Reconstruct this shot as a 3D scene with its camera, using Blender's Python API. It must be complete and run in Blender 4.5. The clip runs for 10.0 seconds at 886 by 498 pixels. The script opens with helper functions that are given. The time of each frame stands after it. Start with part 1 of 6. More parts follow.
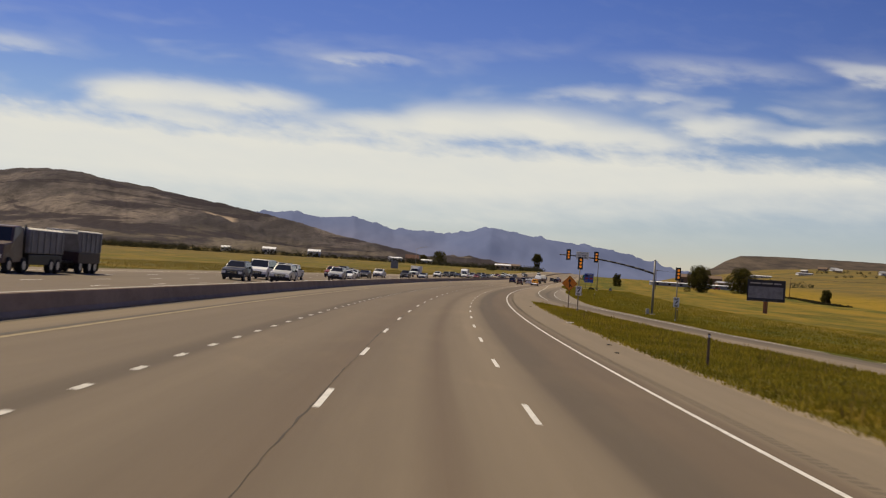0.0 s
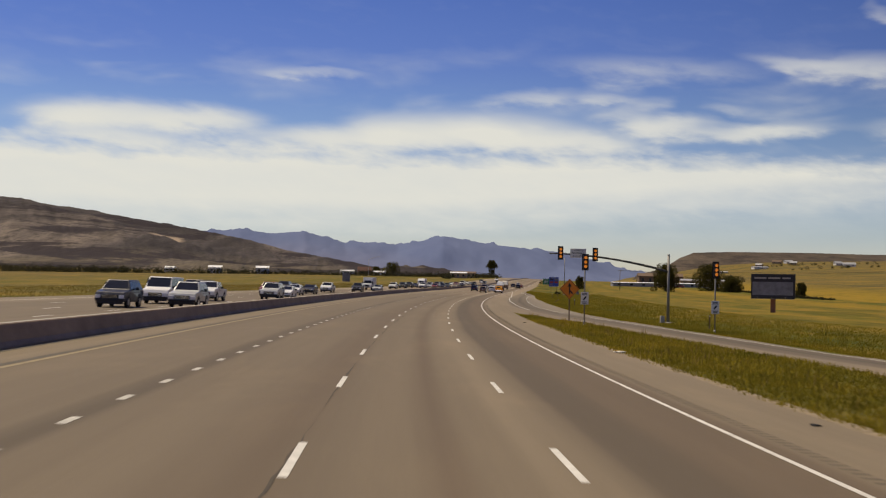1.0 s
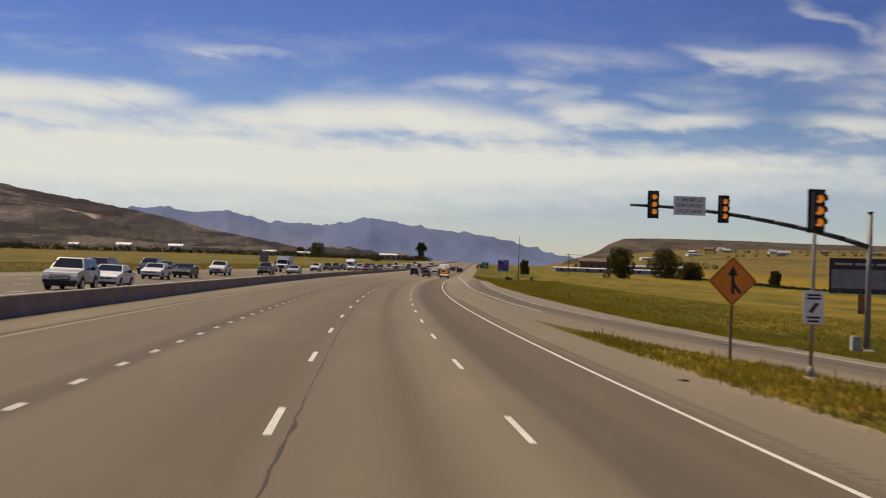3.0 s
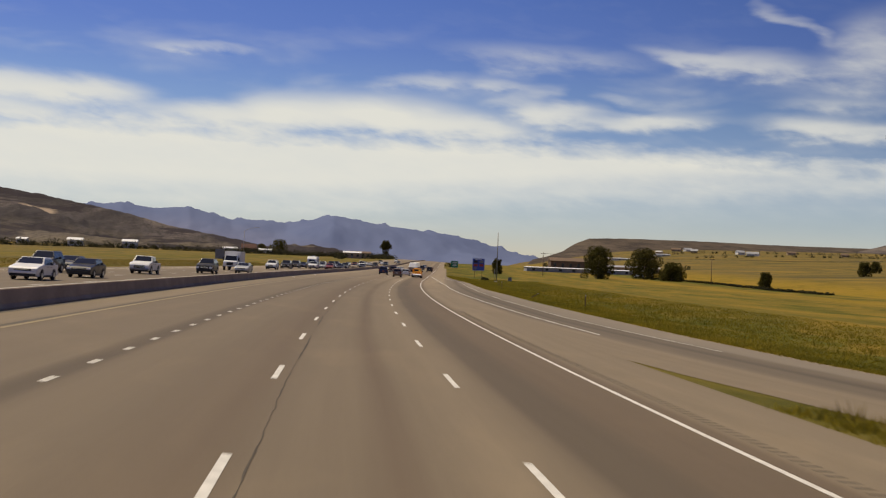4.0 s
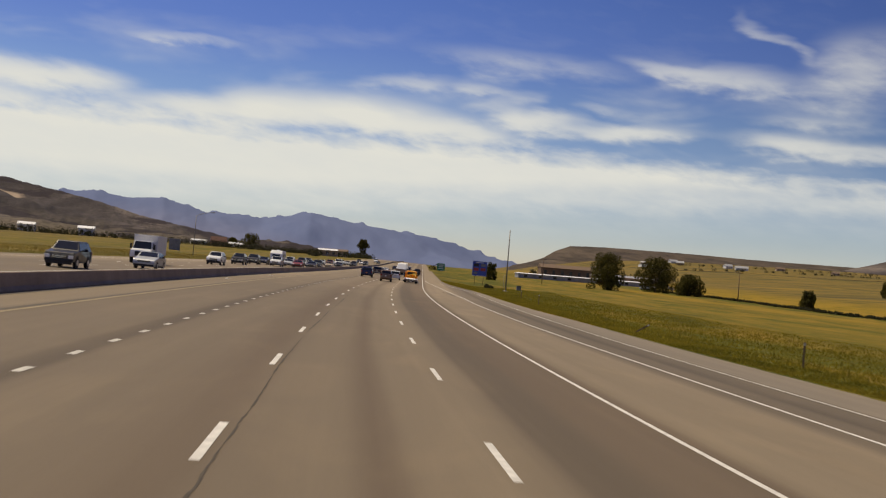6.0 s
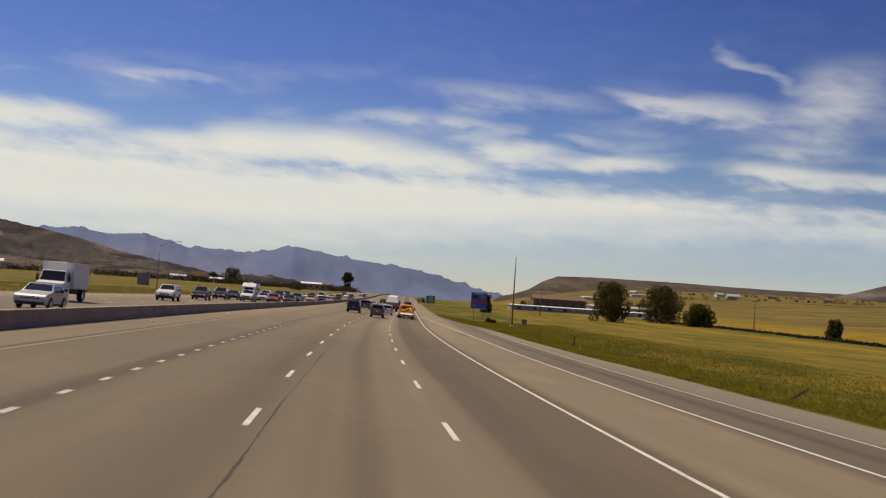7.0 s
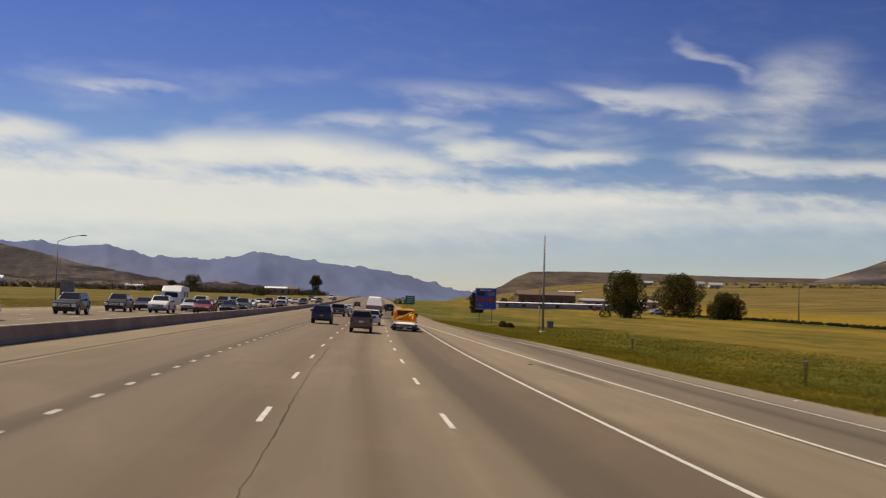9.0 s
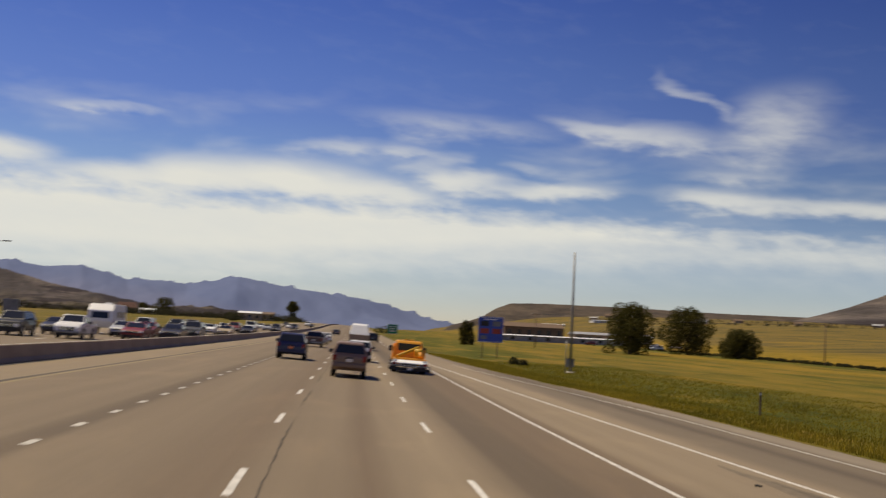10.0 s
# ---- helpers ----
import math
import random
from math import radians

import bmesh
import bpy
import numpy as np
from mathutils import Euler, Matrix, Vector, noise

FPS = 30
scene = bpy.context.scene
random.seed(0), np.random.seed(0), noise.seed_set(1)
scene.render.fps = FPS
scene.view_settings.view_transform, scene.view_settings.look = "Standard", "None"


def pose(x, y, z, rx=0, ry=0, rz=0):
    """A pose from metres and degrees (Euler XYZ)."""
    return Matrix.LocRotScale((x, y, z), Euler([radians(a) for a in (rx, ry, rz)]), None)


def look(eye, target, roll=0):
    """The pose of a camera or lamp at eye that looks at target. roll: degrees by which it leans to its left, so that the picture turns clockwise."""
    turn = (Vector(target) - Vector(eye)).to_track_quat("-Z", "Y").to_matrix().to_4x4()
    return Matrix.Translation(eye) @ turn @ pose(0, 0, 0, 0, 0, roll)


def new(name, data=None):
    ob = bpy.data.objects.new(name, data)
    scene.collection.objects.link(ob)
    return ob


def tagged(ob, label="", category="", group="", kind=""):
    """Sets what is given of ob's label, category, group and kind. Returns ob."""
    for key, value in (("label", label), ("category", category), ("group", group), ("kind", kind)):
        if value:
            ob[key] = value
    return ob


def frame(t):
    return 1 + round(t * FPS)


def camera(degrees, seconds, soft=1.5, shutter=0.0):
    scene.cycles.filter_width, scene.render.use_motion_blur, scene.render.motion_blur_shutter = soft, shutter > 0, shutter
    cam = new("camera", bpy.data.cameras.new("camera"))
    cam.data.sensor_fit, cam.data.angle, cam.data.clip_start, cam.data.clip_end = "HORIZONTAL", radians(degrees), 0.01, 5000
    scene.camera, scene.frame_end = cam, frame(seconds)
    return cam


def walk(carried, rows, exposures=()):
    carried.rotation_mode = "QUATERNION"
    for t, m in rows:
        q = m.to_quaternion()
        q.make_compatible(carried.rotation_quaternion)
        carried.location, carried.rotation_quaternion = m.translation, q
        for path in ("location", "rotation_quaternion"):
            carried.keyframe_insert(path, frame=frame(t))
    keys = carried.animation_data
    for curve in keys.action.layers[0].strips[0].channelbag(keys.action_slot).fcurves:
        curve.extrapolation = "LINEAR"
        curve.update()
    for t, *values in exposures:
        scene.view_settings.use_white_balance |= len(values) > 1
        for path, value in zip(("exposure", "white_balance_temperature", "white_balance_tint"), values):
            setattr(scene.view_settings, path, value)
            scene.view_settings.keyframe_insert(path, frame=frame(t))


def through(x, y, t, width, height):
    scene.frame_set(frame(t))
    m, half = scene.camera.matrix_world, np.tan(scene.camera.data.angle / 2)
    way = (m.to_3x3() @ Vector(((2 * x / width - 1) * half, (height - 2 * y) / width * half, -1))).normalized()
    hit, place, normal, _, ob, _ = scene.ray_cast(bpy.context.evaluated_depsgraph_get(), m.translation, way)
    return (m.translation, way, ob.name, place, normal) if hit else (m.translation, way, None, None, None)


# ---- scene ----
# ---- camera and its way ----
cam = camera(41.93, 10.0, soft=1.2, shutter=0.25)
PATH = [  # seconds, place, yaw to the left, pitch up, roll
    (0, (0, -0.09, 2.56), -1.31, 1.17, 3.77),
    (0.5, (-0.11, 14.48, 2.52), -2.33, 1.85, 2.43),
    (1, (-0.05, 29.38, 2.49), -3.67, 1.76, 1.04),
    (1.5, (0.18, 44.25, 2.45), -6.36, 3.03, 0.95),
    (2, (0.57, 58.85, 2.42), -6.1, 1.43, 2.4),
    (2.2, (0.78, 64.9, 2.41), -6.55, 0.75, 2.31),
    (3.3, (2.3, 97.36, 2.36), -7.56, 1.09, 2.09),
    (3.5, (2.65, 103.39, 2.35), -8.13, 1.06, 2.66),
    (4, (3.58, 117.59, 2.34), -9.15, 1.02, 2.31),
    (4.5, (4.69, 132.7, 2.33), -9.82, 1.67, 1.33),
    (5, (5.85, 146.85, 2.32), -9.57, 0.31, 2.7),
    (5.2, (6.36, 152.76, 2.32), -9.5, 2.44, 2.45),
    (6.3, (9.45, 185.06, 2.33), -10.67, 0.97, 5.2),
    (6.5, (10.06, 190.92, 2.33), -11.15, 1.16, 4.83),
    (7, (11.65, 205.56, 2.35), -10.98, 2.87, 3.76),
    (7.5, (13.39, 220.91, 2.37), -11.82, 3.16, 2.96),
    (8, (15.11, 235.36, 2.39), -12.4, 3.02, 3.15),
    (8.5, (16.76, 248.73, 2.42), -13.06, 3.5, 3.1),
    (9, (18.73, 264.23, 2.46), -12.59, 2.94, 1.49),
    (9.5, (20.82, 280.17, 2.51), -6.86, 3, 3.99),
    (10, (22.73, 294.45, 2.56), -13.57, 4.46, 2.86),
]


def aim(eye, yaw, pitch, roll):
    a, b = radians(yaw), radians(pitch)
    ahead = Vector((-math.sin(a) * math.cos(b), math.cos(a) * math.cos(b), math.sin(b)))
    return look(eye, Vector(eye) + ahead * 10, roll)


walk(cam, [(t, aim(e, w, p, r)) for t, e, w, p, r in PATH], exposures=[(0.0, -0.1, 7500, 5), (10.0, -0.1, 7500, 5)])

# ---- sky, clouds and sun ----
SUN_EL, SUN_AZ = 60.0, -52.0  # degrees; the sun stands ahead of the road and to its left
world = bpy.data.worlds.new("sky")
scene.world = world
world.use_nodes = True


def wnode(kind, **values):
    n = world.node_tree.nodes.new(kind)
    for key, v in values.items():
        n.inputs[key].default_value = v
    return n


def wlink(a, b):
    world.node_tree.links.new(a, b)


def wmath(op, a, b=None):
    n = world.node_tree.nodes.new("ShaderNodeMath")
    n.operation = op
    for i, v in enumerate((a, b)):
        if v is None:
            continue
        if isinstance(v, (int, float)):
            n.inputs[i].default_value = v
        else:
            wlink(v, n.inputs[i])
    return n.outputs[0]


def wramp(x, stops):
    n = world.node_tree.nodes.new("ShaderNodeValToRGB")
    n.color_ramp.interpolation = "EASE"
    el = n.color_ramp.elements
    while len(el) < len(stops):
        el.new(0.5)
    for e, (p, v) in zip(el, stops):
        e.position, e.color = p, (v, v, v, 1) if isinstance(v, (int, float)) else (*v, 1)
    wlink(x, n.inputs[0])
    return n.outputs[0]


CLOUDS = [  # azimuth, height, half lengths in degrees, strength, tilt
    (-2.5, 7, 3.6, 0.5, 0.85, 1), (1.6, 7.35, 3.2, 0.75, 0.95, 3), (6.5, 7.5, 4.2, 0.75, 1, -2), (10.5, 7, 3.2, 0.55, 0.8, -3), (-13.5, 7.7, 3.6, 0.6, 0.9, 2), (-9, 7.7, 3.4, 0.5, 0.85, -3),
    (-12.4, 6.7, 4.2, 0.45, 0.75, 0), (14.2, 7.85, 2.8, 0.42, 0.77, -5), (12.5, 8.6, 1.6, 0.28, 0.37, 12), (19, 7.5, 2.9, 0.36, 0.77, 3), (-2.4, 10.3, 2.2, 0.22, 0.31, -2), (8, 9.2, 2.5, 0.3, 0.41, 3),
    (12.1, 9.25, 1.2, 0.25, 0.33, -8), (13.5, 10.5, 5, 0.5, 0.27, -3), (23.5, 10.3, 3.6, 0.5, 0.52, -5), (20.5, 10.7, 2.4, 0.35, 0.33, -6), (29.4, 11, 2.6, 1.3, 0.38, 10), (25.6, 12.3, 1.8, 0.35, 0.28, -38),
    (27, 7.3, 3.4, 0.45, 0.72, -3), (33, 6.9, 4.4, 0.4, 0.68, -1), (17.2, 8.6, 1.4, 0.25, 0.28, 0), (27.5, 8.5, 2.6, 0.25, 0.24, 0), (-19.6, 9.4, 2, 0.3, 0.33, 0),
]


def build_sky():
    nodes = world.node_tree.nodes
    bg = nodes["Background"]
    sky = nodes.new("ShaderNodeTexSky")
    sky.sky_type, sky.sun_disc = "NISHITA", False
    sky.sun_elevation, sky.sun_rotation = radians(SUN_EL), radians(SUN_AZ)
    sky.altitude, sky.air_density, sky.dust_density, sky.ozone_density = 1300, 1.0, 0.4, 2.5
    tc = nodes.new("ShaderNodeTexCoord")
    sep = nodes.new("ShaderNodeSeparateXYZ")
    wlink(tc.outputs["Generated"], sep.inputs[0])
    el = wmath("MULTIPLY", wmath("ARCSINE", sep.outputs[2]), 57.3)  # degrees above the level
    az = wmath("MULTIPLY", wmath("ARCTAN2", sep.outputs[0], sep.outputs[1]), 57.3)
    # the cloud bank and its streaks: soft ovals over a low bank, all pulled ragged by two sizes of noise
    comb = nodes.new("ShaderNodeCombineXYZ")
    wlink(wmath("MULTIPLY", az, 0.16), comb.inputs[0])
    wlink(wmath("MULTIPLY", el, 0.55), comb.inputs[1])
    comb.inputs[2].default_value = 2.3
    n1 = wnode("ShaderNodeTexNoise", Scale=1.0, Detail=3.0, Roughness=0.5, Distortion=0.3)
    wlink(comb.outputs[0], n1.inputs["Vector"])
    comb2 = nodes.new("ShaderNodeCombineXYZ")
    wlink(wmath("ADD", wmath("MULTIPLY", az, 0.55), wmath("MULTIPLY", el, 0.5)), comb2.inputs[0])
    wlink(wmath("MULTIPLY", el, 1.5), comb2.inputs[1])
    comb2.inputs[2].default_value = 4.0
    n2 = wnode("ShaderNodeTexNoise", Scale=1.0, Detail=6.0, Roughness=0.55, Distortion=0.2)
    wlink(comb2.outputs[0], n2.inputs["Vector"])
    big, fine = wmath("SUBTRACT", n1.outputs[0], 0.5), wmath("SUBTRACT", n2.outputs[0], 0.5)
    spot = nodes.new("ShaderNodeCombineXYZ")
    wlink(wmath("ADD", az, wmath("MULTIPLY", big, 5.0)), spot.inputs[0])
    wlink(wmath("ADD", el, wmath("ADD", wmath("MULTIPLY", big, 1.0), wmath("MULTIPLY", fine, 0.75))), spot.inputs[1])
    top = wmath("SUBTRACT", 6.85, wmath("MULTIPLY", wmath("MAXIMUM", wmath("SUBTRACT", az, 14.0), 0.0), 0.055))
    under = wmath("DIVIDE", wmath("SUBTRACT", wmath("ADD", top, wmath("MULTIPLY", fine, 1.0)), el), 1.1)
    lean = wmath("MULTIPLY", wmath("MINIMUM", wmath("MAXIMUM", wmath("SUBTRACT", az, 2.0), 0.0), 24.0), 0.075)
    above = wramp(wmath("DIVIDE", wmath("SUBTRACT", el, lean), 8.0), [(0.10, 0.02), (0.24, 0.16), (0.38, 0.58), (0.52, 0.95)])
    dens = wmath("MULTIPLY", wmath("MINIMUM", wmath("MAXIMUM", under, 0.0), 1.0), above)
    veil = wramp(wmath("DIVIDE", el, 20.0), [(0.25, 0.0), (0.36, 0.26), (0.50, 0.13), (0.62, 0.0)])
    dens = wmath("ADD", dens, wmath("MULTIPLY", veil, wramp(n1.outputs[0], [(0.42, 0.0), (0.68, 1.0)])))
    for a, e, ra, re, strong, tilt in CLOUDS:
        m = nodes.new("ShaderNodeMapping")
        m.vector_type = "TEXTURE"
        m.inputs["Location"].default_value = (a, e, 0)
        m.inputs["Rotation"].default_value = (0, 0, radians(tilt))
        m.inputs["Scale"].default_value = (ra * 1.4, re * 1.75, 1)
        wlink(spot.outputs[0], m.inputs[0])
        size = nodes.new("ShaderNodeVectorMath")
        size.operation = "LENGTH"
        wlink(m.outputs[0], size.inputs[0])
        lobe = nodes.new("ShaderNodeMapRange")  # a flat middle that thins out softly to its rim
        lobe.interpolation_type = "SMOOTHERSTEP"
        wlink(size.outputs["Value"], lobe.inputs["Value"])
        lobe.inputs["From Min"].default_value, lobe.inputs["From Max"].default_value = 1.12, 0.05
        lobe.inputs["To Min"].default_value, lobe.inputs["To Max"].default_value = 0.0, strong * 1.06
        dens = wmath("SUBTRACT", wmath("ADD", dens, lobe.outputs[0]), wmath("MULTIPLY", dens, wmath("MINIMUM", lobe.outputs[0], 1.0)))
    wisps = wmath("ADD", wmath("MULTIPLY", fine, 0.9), wmath("MULTIPLY", big, 0.5))
    dens = wmath("ADD", dens, wmath("MULTIPLY", wisps, wramp(dens, [(0.0, 0.10), (0.35, 0.75), (0.7, 0.5), (1.0, 0.12)])))
    amount = wmath("MULTIPLY", wmath("MINIMUM", wmath("MAXIMUM", dens, 0.0), 1.0), 0.96)
    low = wramp(wmath("DIVIDE", el, 20.0), [(0.0, (0.80, 0.74, 0.84)), (0.12, (0.84, 0.78, 0.90)), (0.35, (0.90, 0.82, 0.98)), (0.6, (0.80, 0.70, 0.98)), (1.0, (0.68, 0.58, 0.92))])
    hue = nodes.new("ShaderNodeHueSaturation")
    hue.inputs["Saturation"].default_value = 1.2
    tint = nodes.new("ShaderNodeMix")  # the deep violet-blue of the high desert sky
    tint.data_type, tint.blend_type = "RGBA", "MULTIPLY"
    tint.inputs[0].default_value = 1.0
    wlink(low, tint.inputs[7])
    wlink(sky.outputs[0], tint.inputs[6])
    wlink(tint.outputs[2], hue.inputs["Color"])
    away = nodes.new("ShaderNodeMapRange")  # the blue deepens away from the sun's side
    away.interpolation_type = "SMOOTHSTEP"
    high = nodes.new("ShaderNodeMapRange")  # and only well above the level
    high.interpolation_type = "SMOOTHSTEP"
    wlink(el, high.inputs["Value"])
    high.inputs["From Min"].default_value, high.inputs["From Max"].default_value = 0.5, 8.0
    wlink(wmath("MULTIPLY", az, high.outputs[0]), away.inputs["Value"])
    away.inputs["From Min"].default_value, away.inputs["From Max"].default_value = 2.0, 50.0
    away.inputs["To Min"].default_value, away.inputs["To Max"].default_value = 0.104, 0.068
    wlink(away.outputs[0], hue.inputs["Value"])
    mix = nodes.new("ShaderNodeMix")
    mix.data_type = "RGBA"
    wlink(amount, mix.inputs[0])
    wlink(hue.outputs[0], mix.inputs[6])
    mix.inputs[7].default_value = (0.78, 0.80, 0.83, 1)
    wlink(mix.outputs[2], bg.inputs["Color"])
    bg.inputs["Strength"].default_value = 1.0


build_sky()
sun = new("sun", bpy.data.lights.new("sun", "SUN"))
sun.data.energy, sun.data.angle, sun.data.color = 5.0, radians(0.53), (1.0, 0.89, 0.73)
d = Vector((math.sin(radians(SUN_AZ)) * math.cos(radians(SUN_EL)), math.cos(radians(SUN_AZ)) * math.cos(radians(SUN_EL)), math.sin(radians(SUN_EL))))
sun.matrix_world = look(d * 200, (0, 0, 0))


# ---- materials ----
class Nodes:
    """A short way to write one node material."""

    def __init__(self, name, rough=0.8, metal=0.0, spec=0.3):
        self.mat = bpy.data.materials.new(name)
        self.mat.use_nodes = True
        self.tree = self.mat.node_tree
        self.bsdf = self.tree.nodes["Principled BSDF"]
        self.bsdf.inputs["Roughness"].default_value = rough
        self.bsdf.inputs["Metallic"].default_value = metal
        self.bsdf.inputs["Specular IOR Level"].default_value = spec

    def add(self, kind, **values):
        n = self.tree.nodes.new(kind)
        for k, v in values.items():
            n.inputs[k].default_value = v
        return n

    def link(self, a, b):
        self.tree.links.new(a, b)

    def coord(self, which="Object"):
        return self.add("ShaderNodeTexCoord").outputs[which]

    def noise(self, vec, scale, detail=4.0, rough=0.55, stretch=(1, 1, 1), distort=0.0):
        m = self.add("ShaderNodeMapping")
        m.inputs["Scale"].default_value = stretch
        self.link(vec, m.inputs[0])
        n = self.add("ShaderNodeTexNoise", Scale=scale, Detail=detail, Roughness=rough, Distortion=distort)
        self.link(m.outputs[0], n.inputs["Vector"])
        return n.outputs[0]

    def ramp(self, x, stops, ease="LINEAR"):
        n = self.add("ShaderNodeValToRGB")
        n.color_ramp.interpolation = ease
        el = n.color_ramp.elements
        while len(el) < len(stops):
            el.new(0.5)
        for e, (p, v) in zip(el, stops):
            e.position, e.color = p, (v, v, v, 1) if isinstance(v, (int, float)) else (*v, 1)
        self.link(x, n.inputs[0])
        return n.outputs[0]

    def mix(self, f, a, b, blend="MIX"):
        n = self.add("ShaderNodeMix")
        n.data_type, n.blend_type = "RGBA", blend
        for i, v in ((0, f), (6, a), (7, b)):
            if isinstance(v, (int, float)):
                n.inputs[i].default_value = v if i == 0 else (v, v, v, 1)
            elif isinstance(v, tuple):
                n.inputs[i].default_value = (*v, 1)
            else:
                self.link(v, n.inputs[i])
        return n.outputs[2]

    def math(self, op, a, b=0.0):
        n = self.add("ShaderNodeMath")
        n.operation = op
        for i, v in enumerate((a, b)):
            if isinstance(v, (int, float)):
                n.inputs[i].default_value = v
            else:
                self.link(v, n.inputs[i])
        return n.outputs[0]

    def bump(self, h, strength=0.3, dist=0.02):
        b = self.add("ShaderNodeBump", Strength=strength, Distance=dist)
        self.link(h, b.inputs["Height"])
        self.link(b.outputs[0], self.bsdf.inputs["Normal"])

    def base(self, c):
        if isinstance(c, tuple):
            self.bsdf.inputs["Base Color"].default_value = (*c, 1)
        else:
            self.link(c, self.bsdf.inputs["Base Color"])
        return self.mat


def mottled(name, colour, rough=0.7, metal=0.0, amount=0.25, scale=6.0, spec=0.3, bump=0.15):
    """A surface of one colour with stains at two scales and fine relief."""
    n = Nodes(name, rough, metal, spec)
    v = n.coord()
    big, fine = n.noise(v, scale, 5), n.noise(v, scale * 14, 3)
    f = n.math("ADD", n.math("MULTIPLY", big, 0.65), n.math("MULTIPLY", fine, 0.35))
    dark, light = tuple(c * (1 - amount) for c in colour), tuple(min(1, c * (1 + amount)) for c in colour)
    n.bump(fine, bump, 0.01)
    return n.base(n.ramp(f, [(0.3, dark), (0.7, light)]))


def paint(name, colour, rough=0.28, metal=0.0):
    """Car paint: a clear coat with a thin film of road dust."""
    n = Nodes(name, rough, metal, 0.4)
    v = n.coord()
    dust = n.noise(v, 2.2, 5, 0.6)
    n.bsdf.inputs["Coat Weight"].default_value = 0.25
    n.bsdf.inputs["Coat Roughness"].default_value = 0.12
    n.link(n.ramp(dust, [(0.3, rough), (0.75, min(1.0, rough + 0.3))]), n.bsdf.inputs["Roughness"])
    return n.base(n.mix(n.ramp(dust, [(0.45, 0.0), (0.85, 0.10)]), colour, (0.30, 0.26, 0.21)))


def glass(name, tint):
    n = Nodes(name, 0.08, 0.0, 0.4)
    v = n.coord()
    return n.base(n.ramp(n.noise(v, 3.0, 3), [(0.3, tuple(c * 0.8 for c in tint)), (0.7, tint)]))


def lamp_lens(name, colour, glow=0.0):
    n = Nodes(name, 0.15, 0.0, 0.5)
    if glow:
        n.bsdf.inputs["Emission Color"].default_value = (*colour, 1)
        n.bsdf.inputs["Emission Strength"].default_value = glow
    return n.base(colour)


def road_surface(name, stops, lane_marks=True):
    """Old asphalt; stops give the paving colours across the road, by metres from -30 to 30 in the surface's own u."""
    n = Nodes(name, 0.82, 0.0, 0.25)
    uv = n.coord("UV")
    sep = n.add("ShaderNodeSeparateXYZ")
    n.link(uv, sep.inputs[0])
    wob = n.noise(uv, 0.12, 3, 0.5, (1, 0.25, 1))
    u = n.math("ADD", sep.outputs[0], n.math("MULTIPLY", n.math("SUBTRACT", wob, 0.5), 0.35))
    x = n.math("DIVIDE", n.math("ADD", u, 30.0), 60.0)
    col = n.ramp(x, [((p + 30) / 60, c) for p, c in stops])
    long = n.noise(uv, 1.0, 5, 0.65, (0.8, 0.015, 1))        # streaks along the traffic
    patch = n.noise(uv, 0.35, 5, 0.6, (1, 0.3, 1), 0.6)     # worn patches
    grain = n.noise(uv, 24.0, 3, 0.7)
    col = n.mix(n.ramp(long, [(0.3, 0.0), (0.7, 0.5)]), col, n.mix(1.0, col, (0.66, 0.64, 0.62), "MULTIPLY"))
    col = n.mix(n.ramp(patch, [(0.52, 0.0), (0.72, 0.7)]), col, n.mix(1.0, col, (1.22, 1.2, 1.16), "MULTIPLY"))
    col = n.mix(n.ramp(grain, [(0.35, 0.35), (0.65, 0.0)]), col, n.mix(1.0, col, (0.7, 0.7, 0.7), "MULTIPLY"))
    newer = n.math("ADD", n.math("DIVIDE", sep.outputs[1], 600.0), n.math("MULTIPLY", n.math("SUBTRACT", patch, 0.5), 0.06))
    col = n.mix(n.ramp(newer, [(0.44, 0.0), (0.53, 1.0)]), col, n.mix(1.0, col, (1.26, 1.25, 1.24), "MULTIPLY"))  # a younger, paler course further on
    n.bump(grain, 0.35, 0.01)
    return n.base(col)


